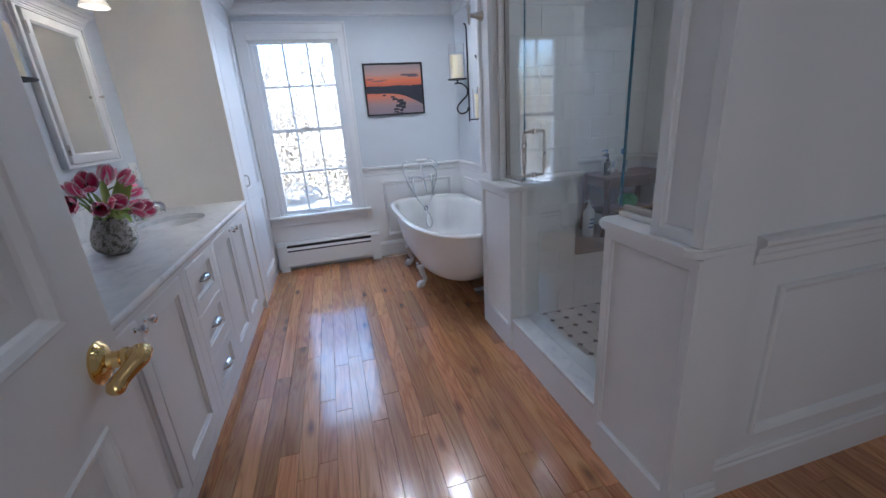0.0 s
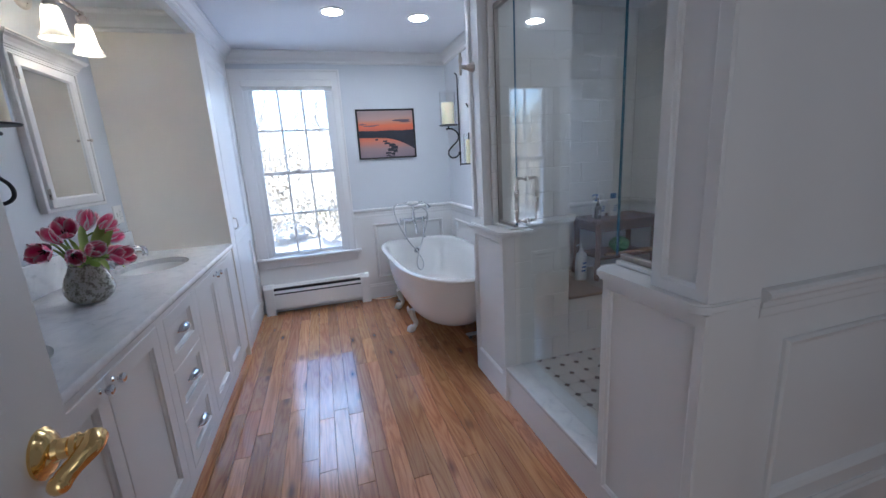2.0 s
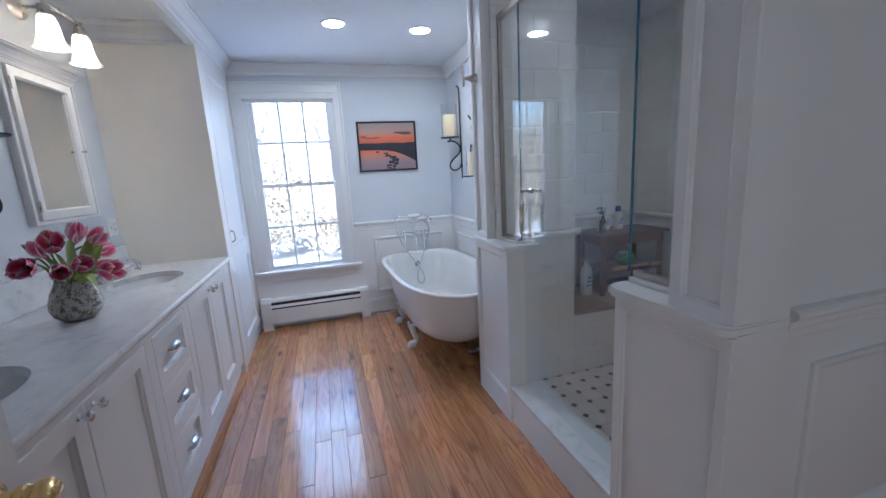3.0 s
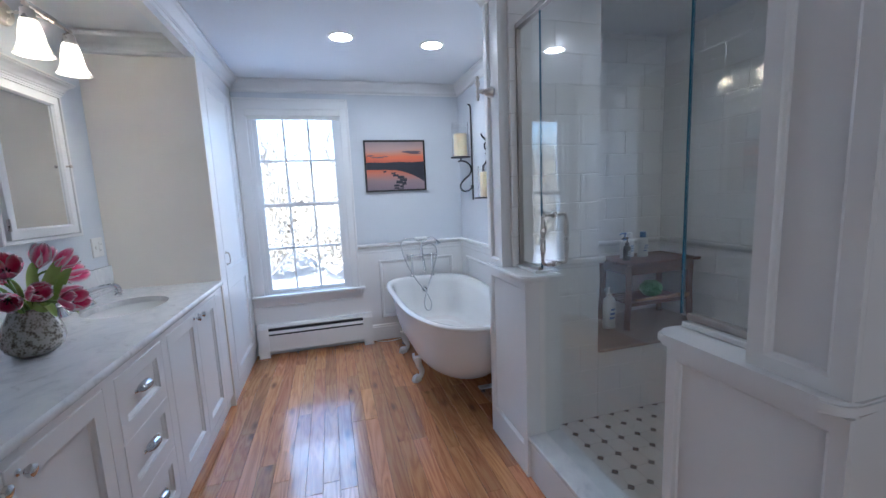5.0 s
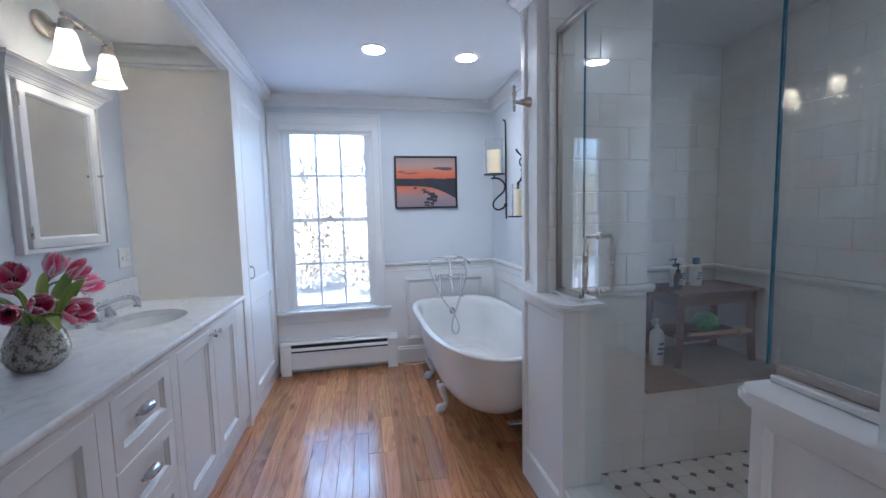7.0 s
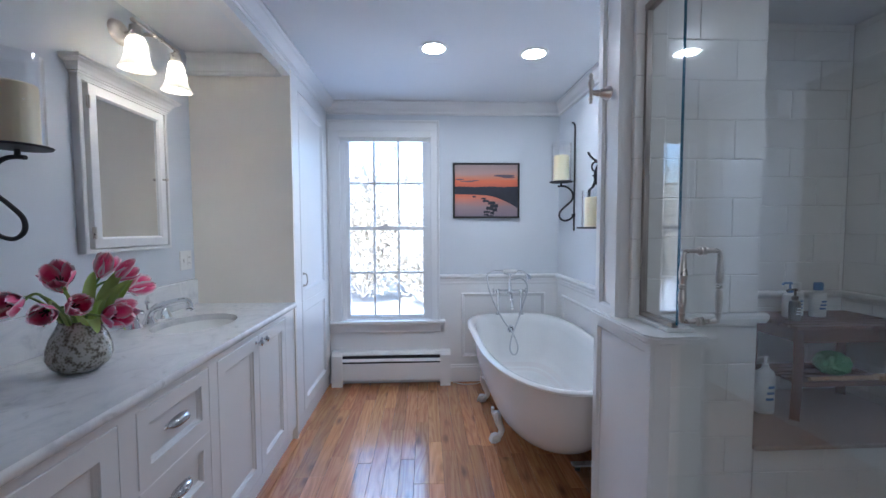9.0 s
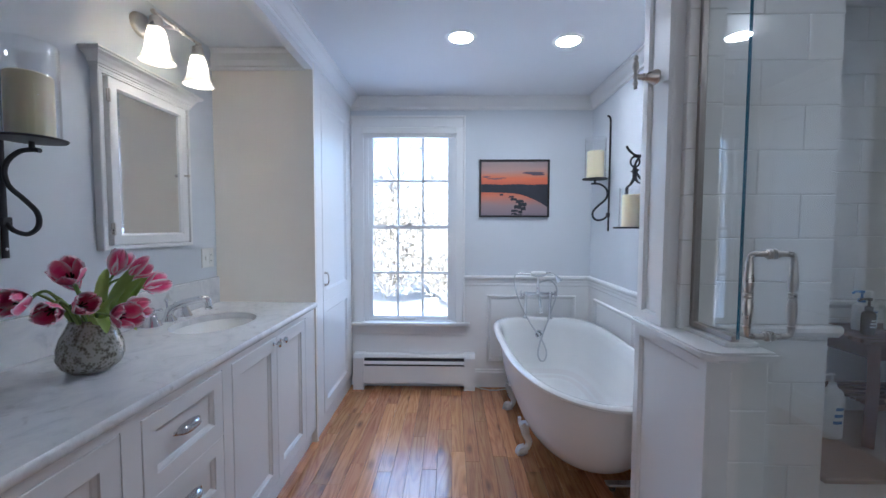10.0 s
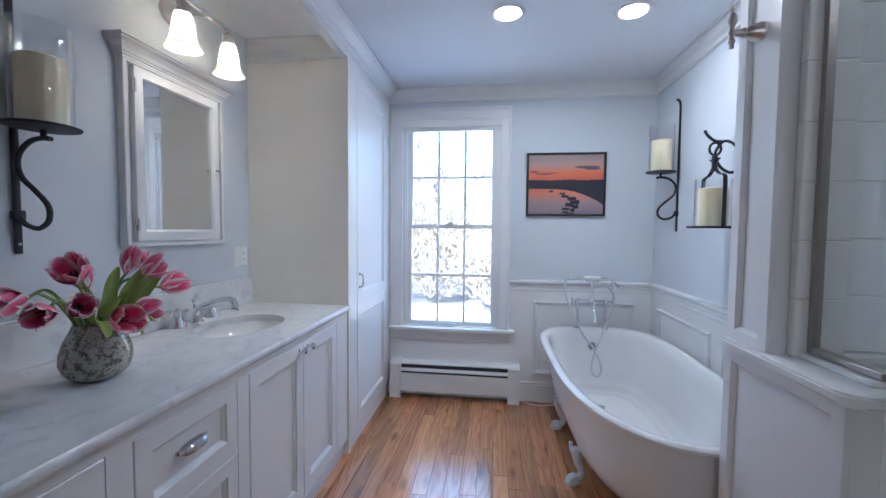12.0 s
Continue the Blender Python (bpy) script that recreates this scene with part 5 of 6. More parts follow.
def picture_mat():
    m = bpy.data.materials.new("sunset_print")
    m.use_nodes = True
    n, l = m.node_tree.nodes, m.node_tree.links
    b = n["Principled BSDF"]
    tc = n.new("ShaderNodeTexCoord")
    sp = n.new("ShaderNodeSeparateXYZ")
    l.new(tc.outputs["Object"], sp.inputs[0])
    nz = n.new("ShaderNodeTexNoise")
    mp = n.new("ShaderNodeMapping")
    mp.inputs["Scale"].default_value = (3.0, 1.0, 22.0)
    l.new(tc.outputs["Object"], mp.inputs[0])
    l.new(mp.outputs[0], nz.inputs["Vector"])
    nz.inputs["Scale"].default_value = 1.0
    nz.inputs["Detail"].default_value = 5
    ad = n.new("ShaderNodeMath")
    ad.operation = "MULTIPLY_ADD"
    ad.inputs[1].default_value = 0.07
    l.new(nz.outputs["Fac"], ad.inputs[0])
    l.new(sp.outputs["Z"], ad.inputs[2])
    mr = n.new("ShaderNodeMapRange")
    mr.inputs["From Min"].default_value, mr.inputs["From Max"].default_value = 0.035, 0.535
    l.new(ad.outputs[0], mr.inputs["Value"])
    rp = n.new("ShaderNodeValToRGB")
    e = rp.color_ramp.elements
    e[0].position, e[0].color = 0.0, (0.24, 0.20, 0.25, 1)
    e[1].position, e[1].color = 1.0, (0.30, 0.25, 0.26, 1)
    for q, c in ((0.22, (0.34, 0.24, 0.24)), (0.36, (0.60, 0.20, 0.12)), (0.42, (0.62, 0.16, 0.08)), (0.58, (0.60, 0.13, 0.07)), (0.66, (0.72, 0.17, 0.07)), (0.74, (0.60, 0.24, 0.15)), (0.82, (0.46, 0.30, 0.26))):
        x = e.new(q)
        x.color = (*c, 1)
    l.new(mr.outputs[0], rp.inputs["Fac"])
    l.new(rp.outputs["Color"], b.inputs["Base Color"])
    b.inputs["Roughness"].default_value = 0.45
    return m


pic = thing("framed_picture", "black-framed sunset photograph over dark water and pilings", "picture", (0.5305, NORTH, 1.463))
pic.scale = (0.978, 1.0, 0.96)
PM = Matrix(((1, 0, 0, 0), (0, 0, -1, 0), (0, 1, 0, 0), (0, 0, 0, 1)))
PW, PH = 0.598, 0.500
part("frame", rings(bmesh.new(), PM, 0, PW, 0, PH, [(0, 0.001), (0, 0.026), (0.002, 0.028), (0.013, 0.028), (0.016, 0.022), (0.016, 0.016)], cap=False), FRAMEBLK, pic)
part("print", rings(bmesh.new(), PM, 0.015, PW - 0.015, 0.015, PH - 0.015, [(0, 0.015), (0.001, 0.0165)], base=False), picture_mat(), pic, "orange sunset over still water")
INK = mat("dark_print_ink", (0.03, 0.032, 0.045), 0.45, var=0.25, scale=14)
CLOUD = mat("cloud_ink", (0.13, 0.10, 0.13), 0.45)
rn = random.Random(3)
top = [(0.016 + (PW - 0.032) * k / 48, 0.283 + 0.0025 * math.sin(k * 0.31) + 0.005 * rn.random()) for k in range(49)]
low = [(PW - 0.016, 0.09), (0.54, 0.118), (0.48, 0.150), (0.42, 0.176), (0.36, 0.196), (0.30, 0.208), (0.20, 0.214), (0.016, 0.217)]
part("far_shore", prism(bmesh.new(), top + low, PM, 0.0168, 0.0174), INK, pic, "dark wooded shore")
for k, (cx, cz, w, h) in enumerate(((0.19, 0.196, 0.030, 0.016), (0.275, 0.178, 0.055, 0.018), (0.296, 0.155, 0.060, 0.024), (0.345, 0.138, 0.078, 0.030), (0.368, 0.110, 0.082, 0.036), (0.328, 0.090, 0.060, 0.034),
                                    (0.378, 0.076, 0.048, 0.036), (0.306, 0.056, 0.060, 0.020), (0.352, 0.046, 0.034, 0.030), (0.298, 0.032, 0.052, 0.016), (0.336, 0.022, 0.072, 0.010))):
    pts = []
    for c, d in ((-1, -1), (-0.3, -1), (0.4, -1), (1, -1), (1, 0.2), (1, 1), (0.3, 1), (-0.4, 1), (-1, 1), (-1, 0)):
        pts.append((cx + w / 2 * c * rn.uniform(0.72, 1.1), cz + h / 2 * d * rn.uniform(0.65, 1.1)))
    part("piling", prism(bmesh.new(), pts, PM, 0.0168, 0.0173 + 0.00003 * k), INK, pic, "dark piling shape")
for cx, cz, w, h in ((0.46, 0.385, 0.19, 0.022), (0.50, 0.372, 0.12, 0.014), (0.13, 0.335, 0.13, 0.012), (0.06, 0.35, 0.08, 0.012), (0.2, 0.342, 0.06, 0.008)):
    pts = [(min(PW - 0.018, max(0.018, cx + w / 2 * math.cos(a))), cz + h / 2 * math.sin(a) * (0.6 + 0.8 * rn.random())) for a in [k * math.pi / 8 for k in range(16)]]
    part("cloud", prism(bmesh.new(), pts, PM, 0.0168, 0.0172), CLOUD, pic, "thin grey cloud")

# ---- outlet plate ----
out = thing("outlet_plate", "white two-gang switch and outlet plate", "outlet", (WEST, 3.595, 1.185))
FO = Matrix(((0, 0, 1, 0), (1, 0, 0, 0), (0, 1, 0, 0), (0, 0, 0, 1)))
part("plate", rings(bmesh.new(), FO, -0.058, 0.058, -0.058, 0.058, [(0, 0), (0.0, 0.003), (0.004, 0.006)]), PLASTIC, out)
part("switch", box(bmesh.new(), (0.006, -0.032, -0.012), (0.012, -0.018, 0.012), 0.002), PLASTIC, out)
part("receptacle", box(bmesh.new(), (0.006, 0.008, -0.034), (0.0085, 0.042, 0.034), 0.001), PLASTIC, out)
# slots are raised boxes, the shade inside them given by near-black colour
for z in (-0.018, 0.018):
    for y in (0.019, 0.031):
        part("slot", box(bmesh.new(), (0.0085, y - 0.0012, z - 0.004), (0.0088, y + 0.0012, z + 0.004)), BLACK_GAPSHADE, out)

# ---- vase of tulips ----


def vase_mat():
    m = bpy.data.materials.new("mottled_mercury_glass")
    m.use_nodes = True
    n, l = m.node_tree.nodes, m.node_tree.links
    b = n["Principled BSDF"]
    tc = n.new("ShaderNodeTexCoord")
    v = n.new("ShaderNodeTexVoronoi")
    v.inputs["Scale"].default_value = 120
    nz = n.new("ShaderNodeTexNoise")
    nz.inputs["Scale"].default_value, nz.inputs["Detail"].default_value = 46, 6
    l.new(tc.outputs["Object"], v.inputs["Vector"])
    l.new(tc.outputs["Object"], nz.inputs["Vector"])
    ad = n.new("ShaderNodeMath")
    ad.operation = "MULTIPLY_ADD"
    ad.inputs[1].default_value = 0.35
    l.new(v.outputs["Distance"], ad.inputs[0])
    l.new(nz.outputs["Fac"], ad.inputs[2])
    rp = n.new("ShaderNodeValToRGB")
    e = rp.color_ramp.elements
    e[0].position, e[0].color = 0.48, (0.10, 0.088, 0.072, 1)
    e[1].position, e[1].color = 0.74, (0.44, 0.42, 0.37, 1)
    x = e.new(0.60)
    x.color = (0.22, 0.20, 0.155, 1)
    l.new(ad.outputs[0], rp.inputs["Fac"])
    l.new(rp.outputs["Color"], b.inputs["Base Color"])
    b.inputs["Metallic"].default_value = 0.15
    b.inputs["Roughness"].default_value = 0.12
    b.inputs["Coat Weight"].default_value = 0.8
    bp = n.new("ShaderNodeBump")
    bp.inputs["Strength"].default_value, bp.inputs["Distance"].default_value = 0.3, 0.001
    l.new(ad.outputs[0], bp.inputs["Height"])
    l.new(bp.outputs[0], b.inputs["Normal"])
    return m


def petal_mat():
    m = bpy.data.materials.new("pink_tulip_petal")
    m.use_nodes = True
    n, l = m.node_tree.nodes, m.node_tree.links
    b = n["Principled BSDF"]
    uv = n.new("ShaderNodeTexCoord")
    sp = n.new("ShaderNodeSeparateXYZ")
    l.new(uv.outputs["UV"], sp.inputs[0])
    nz = n.new("ShaderNodeTexNoise")
    nz.inputs["Scale"].default_value, nz.inputs["Detail"].default_value = 60, 4
    l.new(uv.outputs["Object"], nz.inputs["Vector"])
    ad = n.new("ShaderNodeMath")
    ad.operation = "MULTIPLY_ADD"
    ad.inputs[1].default_value = 0.5
    l.new(nz.outputs["Fac"], ad.inputs[0])
    l.new(sp.outputs["X"], ad.inputs[2])
    rp = n.new("ShaderNodeValToRGB")
    e = rp.color_ramp.elements
    e[0].position, e[0].color = 0.35, (0.86, 0.06, 0.22, 1)
    e[1].position, e[1].color = 1.18 / 1.5 + 0.18, (0.94, 0.80, 0.84, 1)
    x = e.new(0.72)
    x.color = (0.90, 0.28, 0.43, 1)
    l.new(ad.outputs[0], rp.inputs["Fac"])
    l.new(rp.outputs["Color"], b.inputs["Base Color"])
    b.inputs["Roughness"].default_value = 0.45
    b.inputs["Subsurface Weight"].default_value = 0.3
    b.inputs["Subsurface Radius"].default_value = (0.01, 0.004, 0.005)
    return m


PETAL = petal_mat()
LEAF = mat("tulip_leaf", (0.46, 0.58, 0.18), 0.42, var=0.25, scale=9, sss=0.35)
STEM = mat("tulip_stem", (0.20, 0.30, 0.08), 0.45, var=0.2, scale=20)
VX0, VY0 = -0.875, 2.475
vase = lathe(bmesh.new(), [(0, 0.0), (0.045, 0.0), (0.070, 0.006), (0.094, 0.028), (0.104, 0.055), (0.101, 0.085), (0.088, 0.120), (0.070, 0.150), (0.062, 0.166), (0.064, 0.172), (0.058, 0.170), (0.065, 0.148), (0.083, 0.118), (0.095, 0.084), (0.098, 0.056), (0.088, 0.032), (0.06, 0.012), (0, 0.010)], Matrix.Identity(4), 40)
ob = tagged(part("vase", vase, vase_mat(), None, "round mottled silver glass vase on the worktop", True), category="vase")
ob.location = (VX0, VY0, CZ1 + 0.0005)
ob.scale = (0.85, 0.85, 1.0)
rt = random.Random(11)


def tulip(head, lean):
    """A cut tulip: its stem out of the vase, six petals, three inner stamens."""
    head = Vector(head) + Vector((0, 0.055, 0))
    base = Vector((VX0 + (head.x - VX0) * 0.12, VY0 + (head.y - VY0) * 0.12, CZ1 + 0.02))
    mid = Vector((VX0 + (head.x - VX0) * 0.30, VY0 + (head.y - VY0) * 0.30, CZ1 + 0.172))
    ax = Vector(lean).normalized()
    f = tagged(new("tulip"), "pink tulip with white petal edges in the vase", "tulip", "tulips in the vase")
    f.location = base
    b2 = tube(bmesh.new(), [p - base for p in smoothed([base, mid, head - ax * 0.06 + Vector((0, 0, 0.01)), head], 6)], 0.0042, 7)
    part("stem", b2, STEM, f, "", True)
    m = turn(ax, head - base) @ Matrix.Rotation(rt.random() * 6, 4, "Z") @ Matrix.Scale(1.18, 4)
    opened = 0.75 + 0.5 * rt.random()
    for k in range(6):
        ring = k % 2
        b2 = bmesh.new()
        uvl = b2.loops.layers.uv.new("UVMap")
        a = k * math.pi / 3 + rt.uniform(-0.1, 0.1)
        grid = []
        Lp = 0.068 + 0.012 * rt.random()
        for i in range(8):
            t = i / 7
            row = []
            wide = 0.027 * math.sin(math.pi * min(1, 0.10 + t * 0.84)) ** 0.7
            rad = (0.007 + 0.027 * math.sin(min(1.0, t * 1.25) * math.pi / 2) * opened - 0.010 * max(0, t - 0.6) * 2.4 * (1.25 - opened)) * (1.0 if ring else 0.86)
            for j in range(7):
                s = -1 + j / 3
                ang = a + s * wide / max(rad, 0.012)
                rr = rad + 0.004 * s * s - 0.002 + (0.003 * math.sin(9 * s + k) * t)
                row.append((b2.verts.new(m @ Vector((rr * math.cos(ang), rr * math.sin(ang), t * Lp - 0.006 * s * s * t))), max(abs(s) ** 1.5 * 0.85, t ** 3 * 0.75)))
            grid.append(row)
        for p, q in zip(grid, grid[1:]):
            for j in range(6):
                quad = (p[j], p[j + 1], q[j + 1], q[j])
                fc = b2.faces.new([v for v, _ in quad])
                for lp, (_, u) in zip(fc.loops, quad):
                    lp[uvl].uv = (u, 0)
        part("petal", b2, PETAL, f, "", True)
    b2 = bmesh.new()
    for k in range(5):
        a = k * 1.257
        tube(b2, [m @ Vector((0, 0, 0.006)), m @ Vector((0.008 * math.cos(a), 0.008 * math.sin(a), 0.034))], [0.0012, 0.0024], 5)
    part("stamens", b2, BLACK_GAPSHADE, f, "dark stamens")


for hd, ln in (((-0.90, 2.265, 1.165), (0.1, -1, 0.0)), ((-0.82, 2.255, 1.140), (0.5, -0.8, -0.05)), ((-0.90, 2.395, 1.195), (0.35, -0.6, 0.6)), ((-0.80, 2.305, 1.135), (0.9, -0.5, 0.25)),
               ((-0.75, 2.365, 1.095), (1, -0.25, 0.1)), ((-0.90, 2.545, 1.20), (0.1, 0.4, 0.8)), ((-0.86, 2.555, 1.190), (0.5, 0.6, 0.5)), ((-0.84, 2.490, 1.085), (0.6, 0.8, 0.05)), ((-0.90, 2.680, 1.135), (0.1, 1, 0.15)), ((-0.96, 2.47, 1.16), (-0.5, 0.1, 0.7))):
    tulip(hd, ln)


def leaf(tip, width, bend):
    tip = Vector(tip) + Vector((0, 0.055, 0))
    base = Vector((VX0 + (tip.x - VX0) * 0.22, VY0 + (tip.y - VY0) * 0.22, CZ1 + 0.12))
    mid = (base + tip) / 2 + Vector((0, 0, bend))
    path = smoothed([base, mid, tip], 7)
    b2 = bmesh.new()
    rows = []
    for i, p in enumerate(path):
        t = i / (len(path) - 1)
        d = (path[min(i + 1, len(path) - 1)] - path[max(i - 1, 0)]).normalized()
        side = d.cross(Vector((0.3, 0.1, 1))).normalized()
        up = side.cross(d)
        w = width * (math.sin(math.pi * (0.12 + 0.88 * t)) ** 0.8) + 0.0008
        rows.append([b2.verts.new(p - base + side * w * s + up * (0.45 * w * s * s)) for s in (-1, -0.5, 0, 0.5, 1)])
    for p, q in zip(rows, rows[1:]):
        for j in range(4):
            b2.faces.new((p[j], p[j + 1], q[j + 1], q[j]))
    bmesh.ops.solidify(b2, geom=b2.faces[:], thickness=0.0012)
    lf = tagged(part("tulip_leaf", b2, LEAF, None, "long green tulip leaf standing in the vase", True), category="leaf", group="tulip leaves")
    lf.location = base


for tp, w, bd in (((-0.84, 2.58, 1.235), 0.022, 0.02), ((-0.80, 2.55, 1.19), 0.024, 0.02), ((-0.90, 2.52, 1.225), 0.018, 0.03), ((-0.83, 2.62, 1.20), 0.018, 0.0), ((-0.88, 2.37, 1.19), 0.02, 0.03), ((-0.93, 2.30, 1.175), 0.016, 0.03), ((-0.87, 2.28, 1.185), 0.014, 0.03),
                  ((-0.76, 2.35, 1.045), 0.022, 0.05), ((-0.74, 2.44, 1.03), 0.02, 0.06), ((-0.77, 2.52, 1.05), 0.02, 0.05), ((-0.80, 2.43, 1.14), 0.02, 0.02), ((-0.82, 2.50, 1.16), 0.02, 0.02), ((-0.90, 2.50, 1.15), 0.02, 0.02), ((-0.86, 2.35, 1.10), 0.022, 0.04)):
    leaf(tp, w, bd)

# ---- bath stool and toiletries on the shower seat ----
st = thing("bath_stool", "dark teak slatted bath stool with lower shelf", "stool", (2.285, 3.0, BZ))
ST = 0.45
for k in range(7):
    y = -0.15 + k * 0.05
    part("slat", box(bmesh.new(), (-0.30, y - 0.020, ST - 0.018), (0.30, y + 0.020, ST), 0.003), BENCHWOOD, st)
for sx in (-1, 1):
    for sy in (-1, 1):
        b2 = tube(bmesh.new(), smoothed([(sx * 0.262, sy * 0.135, 0.0), (sx * 0.248, sy * 0.13, 0.25), (sx * 0.255, sy * 0.13, ST - 0.018)], 3), 0.027, 4)
        part("leg", b2, BENCHWOOD, st)
    part("side_rail", boxes(((sx * 0.25 - 0.012, -0.125, ST - 0.085), (sx * 0.25 + 0.012, 0.125, ST - 0.018))), BENCHWOOD, st)
for sy in (-1, 1):
    part("front_rail", boxes(((-0.25, sy * 0.13 - 0.012, ST - 0.085), (0.25, sy * 0.13 + 0.012, ST - 0.0185))), BENCHWOOD, st)
    part("shelf_rail", boxes(((-0.255, sy * 0.12 - 0.010, 0.15), (0.255, sy * 0.12 + 0.010, 0.175))), BENCHWOOD, st)
for k in range(5):
    y = -0.09 + k * 0.045
    part("shelf_slat", boxes(((-0.24, y - 0.014, 0.160), (0.24, y + 0.014, 0.172))), BENCHWOOD, st)
BLUE = mat("blue_plastic", (0.04, 0.17, 0.42), 0.35)
DARKP = mat("dark_brown_plastic", (0.05, 0.035, 0.03), 0.3)


def bottle(x, y, z, r, h, material, cap, pump, label, flat=0.65):
    o = thing("toiletry_bottle", label, "bottle", (x, y, z), group="toiletry bottles")
    b2 = lathe(bmesh.new(), [(0, 0), (r * 0.92, 0), (r, 0.006), (r, h * 0.78), (r * 0.9, h * 0.9), (r * 0.45, h * 0.97), (r * 0.42, h), (0, h)], Matrix.Diagonal((1, flat, 1, 1)), 20)
    part("body", b2, material, o, "", True)
    b2 = bmesh.new()
    if pump:
        lathe(b2, [(0, h), (0.014, h), (0.014, h + 0.014), (0.005, h + 0.018), (0.005, h + 0.04), (0.010, h + 0.042), (0.010, h + 0.052), (0, h + 0.054)], Matrix.Identity(4), 12)
        tube(b2, [(0, 0, h + 0.046), (-0.03, 0, h + 0.048), (-0.042, 0, h + 0.040)], 0.005, 8)
    else:
        lathe(b2, [(0, h), (r * 0.6, h), (r * 0.6, h + 0.035), (r * 0.5, h + 0.04), (0, h + 0.04)], Matrix.Diagonal((1, flat, 1, 1)), 14)
    part("pump" if pump else "cap", b2, cap, o, "", True)
    b2 = bmesh.new()
    for k in range(3):
        a0 = -math.pi * 0.62 + 0.1 * k
        lathe(b2, [(r + 0.0006, h * (0.30 + 0.13 * k)), (r + 0.0006, h * (0.36 + 0.13 * k))], Matrix.Diagonal((1, flat, 1, 1)), 6, a0, a0 + 0.9)
    part("label_print", b2, BLUE if cap != DARKP else PLASTIC, o, "plain printed bars")


bottle(1.945, 2.945, BZ, 0.046, 0.225, PLASTIC, PLASTIC, True, "large white pump bottle on the stone seat")
TOPZ = BZ + ST + 0.001
bottle(2.085, 2.95, TOPZ, 0.028, 0.105, DARKP, DARKP, True, "small dark pump bottle on the stool")
bottle(2.135, 3.03, TOPZ, 0.036, 0.125, PLASTIC, BLUE, True, "white lotion bottle with blue pump on the stool")
bottle(2.20, 3.06, TOPZ, 0.034, 0.13, PLASTIC, PLASTIC, False, "white bottle with white cap on the stool")
bottle(2.285, 3.03, TOPZ, 0.040, 0.135, PLASTIC, BLUE, False, "white bottle with blue cap on the stool")
b2 = bmesh.new()
ball(b2, (0, 0, 0), 0.07, 24, 0.8)
bmesh.ops.subdivide_edges(b2, edges=b2.edges[:], cuts=2, use_grid_fill=True)
for v in b2.verts:
    v.co *= 1 + 0.18 * noise.noise(v.co * 60) + 0.1 * noise.noise(v.co * 140)
lo_z = min(v.co.z for v in b2.verts)
b2.transform(Matrix.Translation((0, 0, -lo_z)))
tagged(part("bath_sponge", b2, mat("green_mesh_sponge", (0.10, 0.36, 0.14), 0.8, var=0.3, scale=60), None, "green mesh bath sponge on the stool shelf", True), category="sponge").location = (2.29, 2.95, BZ + 0.176)
b2 = tube(bmesh.new(), [(0, 0, 0.012), (0.34, 0, 0.012)], [0.009, 0.012], 10)
box(b2, (0.34, -0.022, 0.0), (0.43, 0.022, 0.026), 0.006, 2)
tagged(part("back_brush", b2, mat("pale_wood_handle", (0.45, 0.28, 0.15), 0.5, var=0.2, scale=20), None, "pale wooden bath brush on the stool shelf", True), category="brush").location = (2.10, 2.875, BZ + 0.176)

# ---- glass scale on the floor ----
sc = thing("bathroom_scale", "glass bathroom scale with brushed metal bar under the tub", "scale", (1.262, 3.14, 0))
g = part("platform", box(bmesh.new(), (-0.15, -0.15, 0.018), (0.15, 0.15, 0.026), 0.002), GLASS, sc)
g.visible_shadow = False
part("display_bar", box(bmesh.new(), (-0.15, 0.10, 0.026), (0.15, 0.15, 0.036), 0.003), NICKEL, sc)
for sx in (-1, 1):
    for sy in (-1, 1):
        part("foot", lathe(bmesh.new(), [(0, 0), (0.016, 0), (0.016, 0.018), (0, 0.018)], Matrix.Translation((sx * 0.12, sy * 0.12, 0)), 12), DARKP, sc)

# thin pale cord along the baseboard
b2 = tube(bmesh.new(), smoothed([(0.52, NORTH - 0.03, 0.004), (0.60, NORTH - 0.08, 0.004), (0.68, NORTH - 0.09, 0.004), (0.80, NORTH - 0.05, 0.004), (0.95, NORTH - 0.028, 0.004)], 5), 0.003, 6)
tagged(part("cord", b2, PLASTIC, None, "thin white cord lying along the baseboard", True), category="cord")

# ---- outdoors ----
SNOW = mat("snow", (0.82, 0.84, 0.88), 0.7, var=0.06, scale=0.6, bump=0.4, bump_scale=3)
b2 = bmesh.new()
n_ = 40
rows = []
ys = [4.9 + 0.6 * k for k in range(26)] + [24, 32, 45, 70, 110, 200, 400, 900]
for y in ys:
    rows.append([b2.verts.new((x * (1 + y / 20), y, -1.1 + 0.10 * noise.noise(Vector((x * 0.4, y * 0.3, 0))) + (0.9 * min(1, max(0, (y - 6) / 14))) * 0.35)) for x in [(-20 + k) * 1.0 for k in range(n_ + 1)]])
for p, q in zip(rows, rows[1:]):
    for k in range(n_):
        b2.faces.new((p[k], p[k + 1], q[k + 1], q[k]))
structure("ground", b2, SNOW, "snow-covered ground outside the window", "ground", True)
TWIG = mat("pale_bark", (0.40, 0.37, 0.34), 0.85, var=0.3, scale=20)
SCRUB = mat("winter_scrub_foliage", (0.50, 0.44, 0.34), 0.8, var=0.45, scale=1.2)
rb = random.Random(21)


